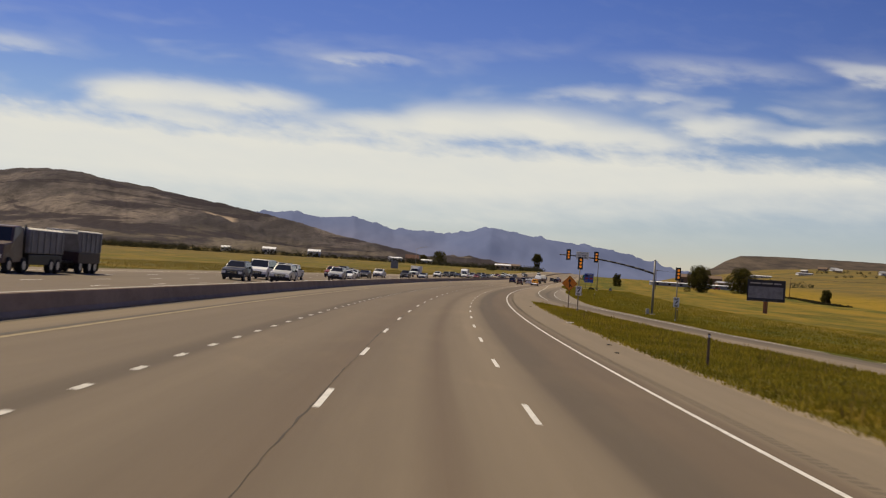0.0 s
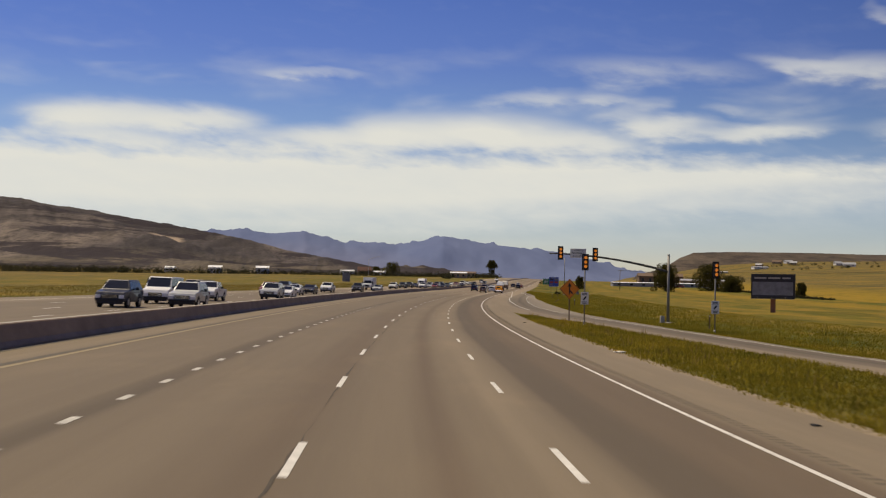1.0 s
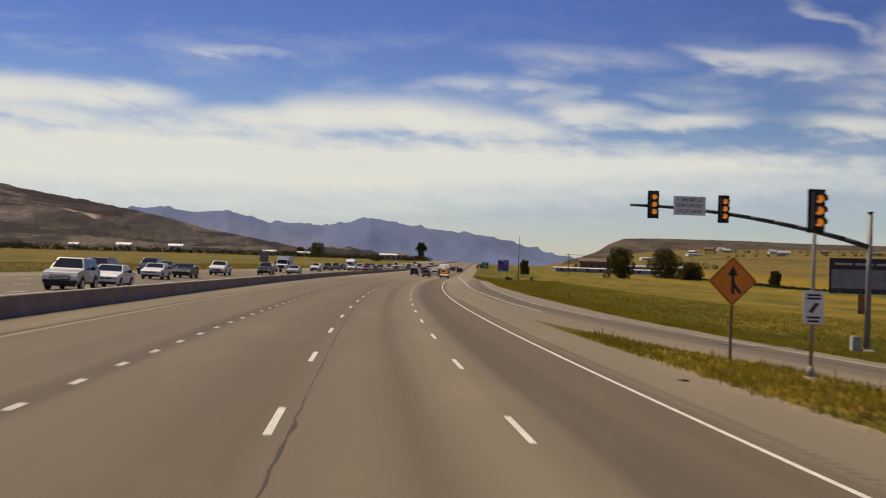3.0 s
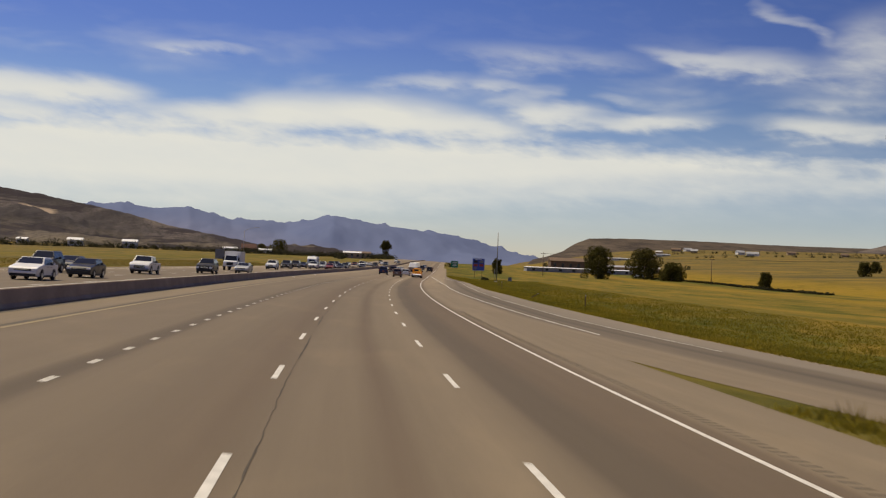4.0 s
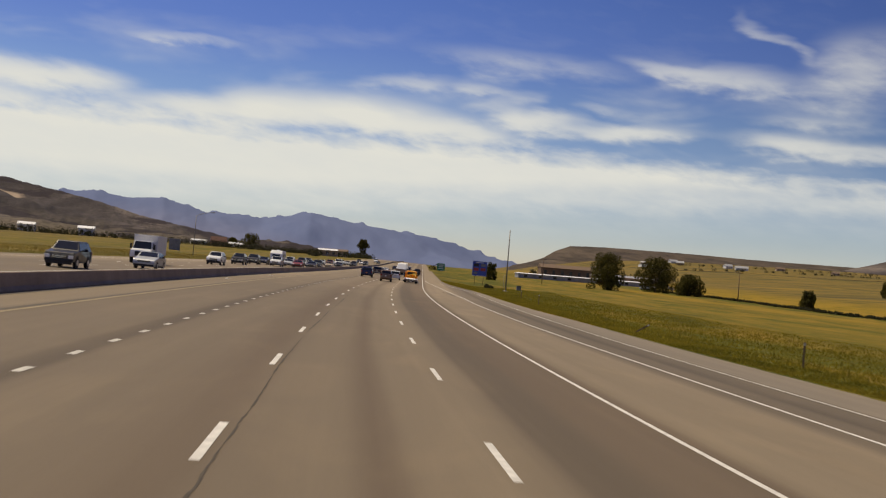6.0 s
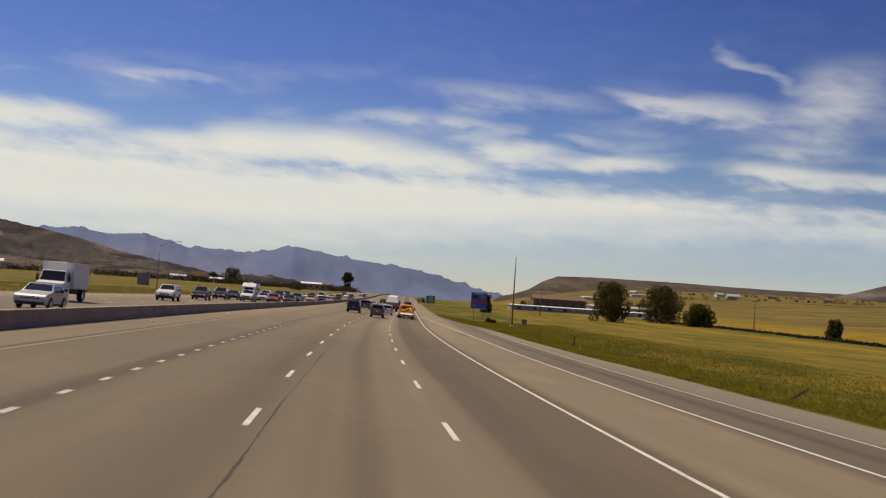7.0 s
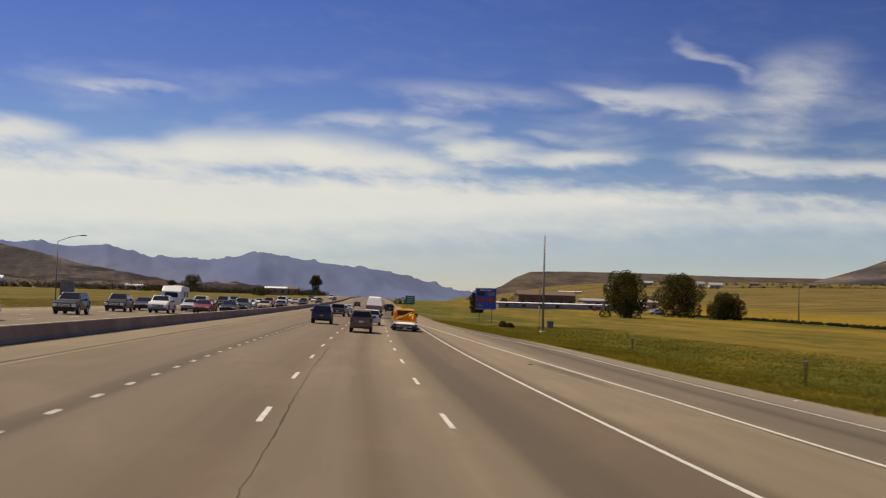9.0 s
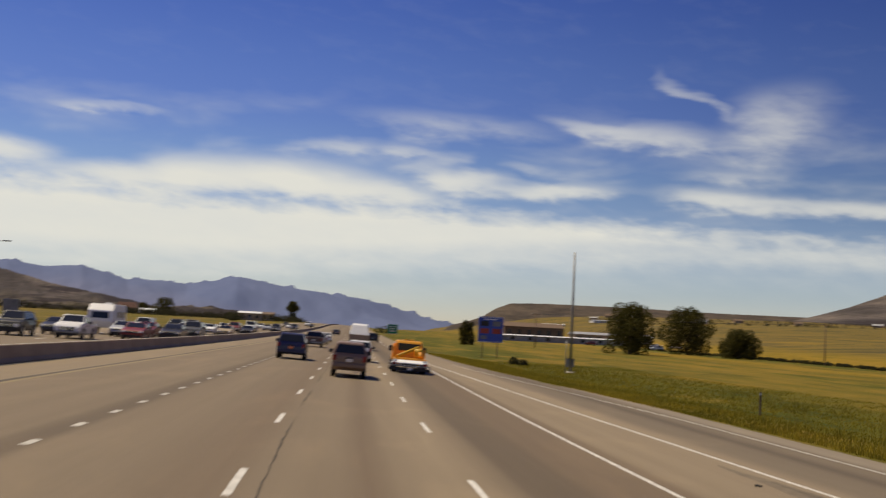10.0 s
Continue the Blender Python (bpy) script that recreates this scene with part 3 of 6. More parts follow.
ramp = sheet("ramp", [s for s in ROAD_S if s < 700], lambda s: [curve(RAMP_LEFT, s) + (curve(RAMP_RIGHT, s) - curve(RAMP_LEFT, s)) * k / 4 for k in range(5)], banked, M["ramp"], "asphalt entrance ramp running into a merging lane", "road", shift=lambda s: max(0.0, curve(RAMP_LINE, s) - 14.3))


# ---- mesh helpers ----
def part(name, bm, mat, parent, label=""):
    me = bpy.data.meshes.new(name)
    bm.to_mesh(me)
    bm.free()
    me.materials.append(mat)
    ob = new(name, me)
    ob.parent = parent
    return tagged(ob, label)


def thing(name, m, label, category, group=""):
    ob = new(name)
    ob.empty_display_size = 0.3
    ob.matrix_world = m
    return tagged(ob, label, category, group)


def box(x0, x1, y0, y1, z0, z1, bevel=0.0, taper=0.0, bm=None):
    """A box; taper draws its top in on the x sides."""
    own = bmesh.new()
    v = [own.verts.new((x, y, z)) for z in (z0, z1) for y in (y0, y1) for x in ((x0, x1) if z == z0 else (x0 + taper, x1 - taper))]
    for f in ((0, 2, 3, 1), (4, 5, 7, 6), (0, 1, 5, 4), (2, 6, 7, 3), (0, 4, 6, 2), (1, 3, 7, 5)):
        own.faces.new([v[i] for i in f])
    if bevel:
        bmesh.ops.bevel(own, geom=list(own.edges), offset=bevel, segments=2, affect="EDGES", profile=0.6)
    return merged(own, bm)


def merged(own, bm):
    if bm is None:
        return own
    me = bpy.data.meshes.new("scrap")
    own.to_mesh(me)
    own.free()
    bm.from_mesh(me)
    bpy.data.meshes.remove(me)
    return bm


def tube(a, b, ra, rb=None, sides=10, bm=None):
    own = bmesh.new()
    a, b = Vector(a), Vector(b)
    m = Matrix.Translation((a + b) / 2) @ (b - a).to_track_quat("Z", "Y").to_matrix().to_4x4()
    bmesh.ops.create_cone(own, cap_ends=True, segments=sides, radius1=ra, radius2=ra if rb is None else rb, depth=(b - a).length, matrix=m)
    for f in own.faces:
        f.smooth = len(f.verts) == 4
    return merged(own, bm)


def slab(points, normal, thick, bm=None):
    """A flat plate from its outline, thick along the normal."""
    own = bmesh.new()
    n = Vector(normal).normalized() * thick
    a = [own.verts.new(p) for p in points]
    b = [own.verts.new(Vector(p) + n) for p in points]
    own.faces.new(a[::-1])
    own.faces.new(b)
    for i in range(len(a)):
        j = (i + 1) % len(a)
        own.faces.new((a[i], a[j], b[j], b[i]))
    bmesh.ops.recalc_face_normals(own, faces=list(own.faces))
    return merged(own, bm)


# ---- median barrier and road markings ----
def build_barrier():
    profile = [(-0.28, 0.0), (-0.28, 0.06), (-0.19, 0.19), (-0.11, 0.65), (-0.08, 0.68), (0.08, 0.68), (0.11, 0.65), (0.19, 0.19), (0.28, 0.06), (0.28, 0.0)]
    s_list = steps(-120, 700, 164) + steps(715, 1400, 46)
    verts, faces = [], []
    for s in s_list:
        for du, dz in profile:
            p = at(s, curve(BARRIER, s) + du)
            verts.append((p.x, p.y, p.z + dz - 0.003))
    n = len(profile)
    for i in range(len(s_list) - 1):
        for j in range(n - 1):
            faces.append((i * n + j, (i + 1) * n + j, (i + 1) * n + j + 1, i * n + j + 1))
    me = bpy.data.meshes.new("median_barrier")
    me.from_pydata(verts, [], faces)
    me.materials.append(M["concrete"])
    tagged(new("median_barrier", me), "long weathered concrete safety barrier between the carriageways", "barrier", "", "structure")


build_barrier()


def ribbon(name, s_list, u_of, width, mat, parent, label="", lift=0.005, wobble=0.0, broken=False, taper=False):
    verts, faces = [], []
    for s in s_list:
        w = width * (1 + wobble * noise.noise(Vector((s * 0.9, width * 40, 3.0))))
        if broken:
            w *= max(0.05, min(1.0, 0.5 + 1.6 * noise.noise(Vector((s * 0.13, 2.0, 9.0)))))
        if taper:
            w *= max(0.02, math.sin(math.pi * (s - s_list[0]) / (s_list[-1] - s_list[0])) ** 0.7)
        c = u_of(s)
        for u in (c - w / 2, c + w / 2):
            p = at(s, u)
            verts.append((p.x, p.y, p.z + lift))
    for i in range(len(s_list) - 1):
        faces.append((2 * i, 2 * i + 1, 2 * i + 3, 2 * i + 2))
    me = bpy.data.meshes.new(name)
    me.from_pydata(verts, [], faces)
    me.materials.append(mat)
    ob = new(name, me)
    ob.parent = parent
    return tagged(ob, label)


LONG = steps(-120, 700, 205) + steps(710, 1400, 69)
ribbon("edge_line", LONG, lambda s: 5.79, 0.125, M["white_line"], road, "solid white edge line")
ribbon("edge_line", LONG, lambda s: curve([(0, -9.05), (254, -9.2), (340, -9.6), (500, -9.7)], s), 0.16, M["yellow_line"], road, "faded yellow edge line")
ribbon("paving_joint", LONG, lambda s: curve([(0, -9.05), (254, -9.2), (340, -9.6), (500, -9.7)], s) - 0.24, 0.17, M["stain"], road, "dark open joint beside the yellow line", 0.004, 0.8)
ribbon("tar_seam", steps(-40, 420, 2300), lambda s: curve([(40, -1.65), (116, -1.24), (205, -1.4), (250, -1.07), (300, -1.2)], s) + 0.05 * noise.noise(Vector((s * 0.11, 0, 0))) + 0.03 * noise.noise(Vector((s * 0.9, 7, 0))) + 0.028 * noise.noise(Vector((s * 3.1, 9, 0))), 0.05, M["tar"], road, "cracked black tar seam", 0.004, 1.3, True)
MERGE = [(120, 14.6), (150, 12.4), (191, 11.07), (221, 10.66), (244, 10.2), (278, 9.85), (300, 9.8), (327, 9.15), (342, 8.65), (370, 7.7), (400, 6.6), (420, 6.0), (520, 5.9)]
ribbon("edge_line", steps(172, 410, 80), lambda s: curve(MERGE, s), 0.14, M["white_line"], ramp, "worn white merge line")
ribbon("edge_line", steps(165, 400, 80), lambda s: curve(RAMP_LINE, s) - 0.7, 0.10, M["white_line"], ramp, "thin white edge line")
ribbon("edge_line", steps(-40, 150, 50), lambda s: curve(RAMP_LINE, s) - 0.6, 0.12, M["white_line"], ramp, "thin white edge line")
ribbon("edge_line", LONG, lambda s: curve(BARRIER, s) - 1.3, 0.14, M["yellow_line"], road, "faded yellow edge line")
ribbon("edge_line", LONG, lambda s: curve(FAR_EDGE, s) + 3.0, 0.14, M["white_line"], road, "solid white edge line")


# sunlight on the barrier's top, put in as a paler strip
ribbon("sunlit_top", steps(-120, 700, 164) + steps(715, 1400, 46), lambda s: curve(BARRIER, s), 0.15, M["pale_concrete"], bpy.data.objects["median_barrier"], "pale strip painted for the barrier's sunlit top", 0.679, 0.25)
# shadow line at the barrier's foot, painted in together with blown dirt
ribbon("foot_shade_and_dirt", LONG, lambda s: curve(BARRIER, s) + 0.42, 0.30, M["stain"], road, "dark strip of painted shade and blown dirt along the barrier's foot", 0.004, 0.9)


def dash(s, u, length, width, mat="white_line", lift=0.006):
    verts = []
    for ss in (s - length / 2, s + length / 2):
        for uu in (u - width / 2, u + width / 2):
            p = at(ss, uu)
            verts.append((p.x, p.y, p.z + lift))
    me = bpy.data.meshes.new("lane_dash")
    me.from_pydata(verts, [], [(0, 1, 3, 2)])
    me.materials.append(M[mat])
    ob = new("lane_dash", me)
    ob.parent = road


for k in range(-3, 52):
    dash(8.81 + 12.192 * k, 2.15, 3.05, 0.12)
    dash(8.03 + 12.192 * k, -1.56, 3.05, 0.12)
for k in range(-8, 140):
    dash(0.05 + 3.6265 * k, -5.2, 0.9, 0.15, "dot_line")
for k in range(0, 40):
    for u in (-17.7, -21.35, -25.0):
        if k * 12.192 > 60:
            dash(12.192 * k, u, 3.05, 0.14)


def build_rumble():
    """Milled grooves in the right shoulder, shown as short shallow dark cuts."""
    verts, faces = [], []
    s = -10.0
    while s < 190:
        b = len(verts)
        for ss in (s, s + 0.13):
            for uu in (6.34, 6.64):
                p = at(ss, uu)
                verts.append((p.x, p.y, p.z + 0.003))
        faces.append((b, b + 1, b + 3, b + 2))
        s += 0.42
    me = bpy.data.meshes.new("rumble_strip")
    me.from_pydata(verts, [], faces)
    me.materials.append(mottled("milled_asphalt", (0.10, 0.083, 0.06), 0.95))
    ob = new("rumble_strip", me)
    ob.parent = road
    tagged(ob, "milled rumble grooves", kind="stuff")


build_rumble()
ribbon("gravel_edge", steps(-40, 420, 300), lambda s: curve(RAMP_RIGHT, s) + 0.12, 0.45, M["gravel"], ramp, "loose tan gravel along the paving", 0.001, 0.9)
ribbon("gravel_edge", steps(-40, 128, 130), lambda s: EDGE + 0.16, 0.5, M["gravel"], road, "loose tan gravel along the paving", 0.001, 0.9)
ribbon("gravel_edge", steps(-40, 128, 130), lambda s: curve(RAMP_LEFT, s) - 0.1, 0.4, M["gravel"], ramp, "loose tan gravel along the paving", 0.001, 0.9)
ribbon("oil_stain", steps(304, 322, 60), lambda s: curve(MERGE, s) - 0.62 + 0.15 * noise.noise(Vector((s * 0.3, 1, 0))), 0.8, M["faint_stain"], ramp, "faint smeared tar stain", 0.003, 0.6, taper=True)
ribbon("oil_stain", steps(307, 319, 50), lambda s: curve(MERGE, s) - 0.5 + 0.1 * noise.noise(Vector((s * 0.4, 4, 0))), 0.32, M["dim_stain"], ramp, "dark smeared tar stain", 0.005, 0.8, taper=True)
ribbon("paving_crack", steps(225, 304, 300), lambda s: curve(MERGE, s) - 0.15 + 0.03 * noise.noise(Vector((s * 0.9, 3, 0))), 0.13, M["dim_stain"], ramp, "broken dark edge beside the merge line", 0.003, 1.3, True)


# ---- hills and mountains ----
CREST_HILL = [(-44, 2.6), (-36, 3.4), (-28, 3.1), (-23, 3.35), (-21, 3.5), (-19.1, 3.85), (-17.5, 3.74), (-16, 3.58), (-14.2, 3.4), (-12.4, 3.1), (-10, 2.76), (-8.5, 2.5), (-7, 2.25), (-5.5, 1.93), (-4.5, 1.66), (-3.4, 1.48), (-1.5, 1.17), (0.2, 0.86), (2, 0.62), (3.5, 0.48), (7, 0.25)]
CREST_RANGE = [(-20, 2.2), (-12, 2.5), (-8.3, 2.58), (-6.5, 2.72), (-5.0, 2.5), (-4.1, 2.6), (-3.35, 2.66), (-2.3, 2.42), (-1.3, 2.15), (0.5, 2.2), (1.4, 2.1), (2.5, 2.32), (3.72, 2.58), (4.7, 2.42), (5.7, 2.25), (7.4, 2.06), (8.2, 1.97), (8.8, 1.95), (9.9, 1.8), (10.5, 1.68), (11.3, 1.48), (12.5, 1.18), (14.3, 0.8), (18, 0.45), (24, 0.3)]
CREST_BENCH = [(12.9, 0.5), (14.4, 0.85), (15.2, 1.15), (15.8, 1.55), (16.5, 1.84), (18.3, 1.9), (22.3, 1.88), (24.9, 1.82), (27.5, 1.78), (30, 1.74), (36, 1.6)]
CREST_EAST = [(27.8, 1.2), (30.4, 1.95), (31.4, 2.25), (32.9, 2.85), (33.6, 3.15), (34.6, 3.55), (37.5, 4.1), (42, 4.3), (50, 4.0), (60, 3.4)]
MID = Vector((5.0, 150.0, 0.0))


def build_ridge(name, crest, far, foot, depth, mat, label, cells, relief, base=-5.0, flat=0.0, later=None, gully=0.0, lower=0.0):
    """A range of hills seen from the road: from its foot up to the crest, with gullies, and down behind."""
    a0, a1 = crest[0][0], crest[-1][0]
    first = base
    rows = [foot + (far - foot) * (i / 28) ** 0.9 for i in range(29)] + [far + depth * 0.5, far + depth]
    verts, faces = [], []
    for r in rows:
        for i in range(cells + 1):
            az = a0 + (a1 - a0) * i / cells
            if later is not None:
                base = first + (later - first) * smooth(a0 + 1.5, a0 + 8, az)
            end = smooth(0, 0.04, i / cells) * smooth(0, 0.04, 1 - i / cells)
            top = far * math.tan(radians(curve(crest, az) - lower)) + 2.3
            k = (r - foot) / (far - foot)
            p = Vector((math.sin(radians(az)) * r, math.cos(radians(az)) * r, 0.0)) + MID
            if k <= 1:
                rise = smooth(0, 1, k ** (1.15 + flat)) * 0.55 + 0.45 * k
                g = noise.fractal(Vector((p.x * 0.0024, p.y * 0.0010, 2.0)), 1.0, 2.1, 6) * relief * math.sin(math.pi * min(1, k)) * (0.3 + rise)
                cut = 1 - abs(noise.fractal(Vector((az * 0.85 * gully, r * 0.0012, 7.0)), 1.0, 2.0, 4)) * 2
                z = base + (top - base) * rise + g - 0.07 * relief * cut * math.sin(math.pi * min(1, k)) * (0.2 + rise) * (gully > 0)
                if k > 0.999:
                    z = top + noise.fractal(Vector((az * 1.7, 3.0, 1.0)), 1.0, 2.0, 5) * relief * (0.36 if far > 4000 else 0.04)
            else:
                z = top * (1 - 0.35 * (r - far) / depth)
            verts.append((p.x, p.y, base + (z - base) * (0.25 + 0.75 * end)))
    n = cells + 1
    for j in range(len(rows) - 1):
        for i in range(cells):
            faces.append((j * n + i, j * n + i + 1, (j + 1) * n + i + 1, (j + 1) * n + i))
    me = bpy.data.meshes.new(name)
    me.from_pydata(verts, [], faces)
    me.polygons.foreach_set("use_smooth", [True] * len(me.polygons))
    me.materials.append(mat)
    tagged(new(name, me), label, "mountain" if "mountain" in name else "hill", "", "structure")


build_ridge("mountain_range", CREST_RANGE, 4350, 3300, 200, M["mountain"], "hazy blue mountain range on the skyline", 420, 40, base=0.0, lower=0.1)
build_ridge("hill_west", CREST_HILL, 2600, 1250, 500, M["hill"], "dry brown brush-covered hillside with gullies", 520, 60, base=6.0, gully=1.0)
build_ridge("hill_bench", CREST_BENCH, 2700, 2150, 500, M["bench"], "flat-topped brown gravel bench beyond the fields", 160, 14, base=-4.0, later=34.0)
build_ridge("hill_east", CREST_EAST, 2400, 1650, 500, M["hill"], "bare brown hill rising beyond the hay fields", 160, 26, base=14.0, later=26.0, gully=1.4)


# ---- vehicles ----
def on_road(s, u, back=False, lift=0.004):
    p = at(s, u)
    turn = -math.degrees(heading(s)) + (180 if back else 0)
    return pose(p.x, p.y, p.z + lift, 0, -1.15 if back else 2.3, turn)


def hull(profile, half, belt, roof, inset, bevel=0.07):
    """A car body: its side outline (y, z), as wide as 2 * half up to the belt and drawn in above it."""
    bm = bmesh.new()
    sides = []
    for side in (-1, 1):
        vs = []
        for y, z in profile:
            k = max(0.0, (z - belt) / (roof - belt))
            low = 0.05 * max(0.0, (0.55 - z) / 0.4)
            vs.append(bm.verts.new((side * (half - inset * k - low), y, z)))
        sides.append(vs)
    n = len(profile)
    bm.faces.new(sides[0])
    bm.faces.new(sides[1][::-1])
    for i in range(n):
        j = (i + 1) % n
        bm.faces.new((sides[0][j], sides[0][i], sides[1][i], sides[1][j]))
    bmesh.ops.recalc_face_normals(bm, faces=list(bm.faces))
    if bevel:
        bmesh.ops.bevel(bm, geom=list(bm.edges), offset=bevel, segments=2, affect="EDGES", profile=0.6, clamp_overlap=True)
    for f in bm.faces:
        f.smooth = False
    return bm


def wheel(parent, x, y, r, w=0.22, name="wheel"):
    side = 1 if x > 0 else -1
    tyre_bm = bmesh.new()
    bmesh.ops.create_cone(tyre_bm, cap_ends=True, segments=20, radius1=r, radius2=r, depth=w, matrix=Matrix.Translation((x, y, r)) @ Matrix.Rotation(radians(90), 4, "Y"))
    bmesh.ops.bevel(tyre_bm, geom=[e for e in tyre_bm.edges if len(e.link_faces) == 2 and e.calc_face_angle(0) > 1], offset=0.035, segments=2, affect="EDGES")
    ob = part(name, tyre_bm, M["rubber"], parent, "black rubber tyre")
    rim = tube((x + side * (w / 2 - 0.03), y, r), (x + side * (w / 2 + 0.008), y, r), r * 0.62, r * 0.56, 14)
    part("rim", rim, M["alloy"], ob, "alloy rim")
    return ob


def edge_panel(a, b, half_a, half_b, out, lo=0.12, hi=0.9, thick=0.012):
    """A window or plate on the sloping end between two outline points (y, z)."""
    pa = [a[0] + (b[0] - a[0]) * lo, a[1] + (b[1] - a[1]) * lo]
    pb = [a[0] + (b[0] - a[0]) * hi, a[1] + (b[1] - a[1]) * hi]
    ha, hb = half_a + (half_b - half_a) * lo - 0.09, half_a + (half_b - half_a) * hi - 0.09
    n = Vector((0, b[1] - a[1], -(b[0] - a[0]))) * out
    n.normalize()
    o = n * 0.004
    pts = [Vector((-ha, *pa)) + o, Vector((ha, *pa)) + o, Vector((hb, *pb)) + o, Vector((-hb, *pb)) + o]
    return slab(pts, n, thick)


SHAPES = {
    # half width, length, roof, belt, inset, wheel radius, wheel places, outline from the rear bumper up, over and down the nose
    "suv": dict(half=0.95, belt=1.12, roof=1.78, inset=0.25, r=0.38, axles=(1.0, 3.75), rear=2, front=5,
                line=[(0.0, 0.50), (0.02, 0.95), (0.10, 1.14), (0.40, 1.72), (0.62, 1.77), (2.70, 1.78), (3.42, 1.16), (4.55, 1.02), (4.72, 0.75), (4.72, 0.45), (4.3, 0.40), (0.3, 0.40)]),
    "sedan": dict(half=0.90, belt=0.95, roof=1.43, inset=0.18, r=0.32, axles=(0.95, 3.65), rear=3, front=5,
                  line=[(0.0, 0.35), (0.0, 0.85), (0.10, 0.98), (0.62, 1.01), (1.22, 1.41), (2.55, 1.43), (3.35, 0.98), (4.45, 0.82), (4.66, 0.62), (4.66, 0.30), (4.3, 0.22), (0.3, 0.22)]),
    "hatch": dict(half=0.90, belt=1.0, roof=1.58, inset=0.16, r=0.33, axles=(0.85, 3.45), rear=2, front=4,
                  line=[(0.0, 0.40), (0.0, 0.90), (0.06, 1.02), (0.40, 1.55), (2.35, 1.58), (3.15, 1.04), (4.15, 0.90), (4.35, 0.68), (4.35, 0.35), (4.0, 0.27), (0.3, 0.27)]),
    "van": dict(half=1.0, belt=1.20, roof=2.05, inset=0.12, r=0.37, axles=(1.15, 4.3), rear=2, front=4,
                line=[(0.0, 0.40), (0.0, 1.1), (0.03, 1.22), (0.12, 2.02), (3.75, 2.05), (4.55, 1.22), (5.25, 1.08), (5.42, 0.8), (5.42, 0.40), (5.0, 0.30), (0.3, 0.30)]),
}


def pickup_line(cap):
    if cap:
        return [(0.0, 0.56), (0.0, 1.02), (0.06, 1.15), (0.24, 1.68), (0.42, 1.74), (3.40, 1.76), (4.1, 1.18), (5.2, 1.08), (5.42, 0.85), (5.42, 0.45), (5.0, 0.36), (0.3, 0.36)]
    return [(0.0, 0.48), (0.0, 1.08), (1.95, 1.10), (2.08, 1.14), (2.22, 1.70), (3.40, 1.76), (4.1, 1.18), (5.2, 1.08), (5.42, 0.85), (5.42, 0.45), (5.0, 0.36), (0.3, 0.36)]


SHAPES["pickup"] = dict(half=0.95, belt=1.12, roof=1.76, inset=0.16, r=0.39, axles=(1.15, 4.35), rear=3, front=5, line=pickup_line(False))
SHAPES["capped"] = dict(half=0.84, belt=1.14, roof=1.76, inset=0.22, r=0.38, axles=(1.1, 4.3), rear=2, front=5, line=pickup_line(True))


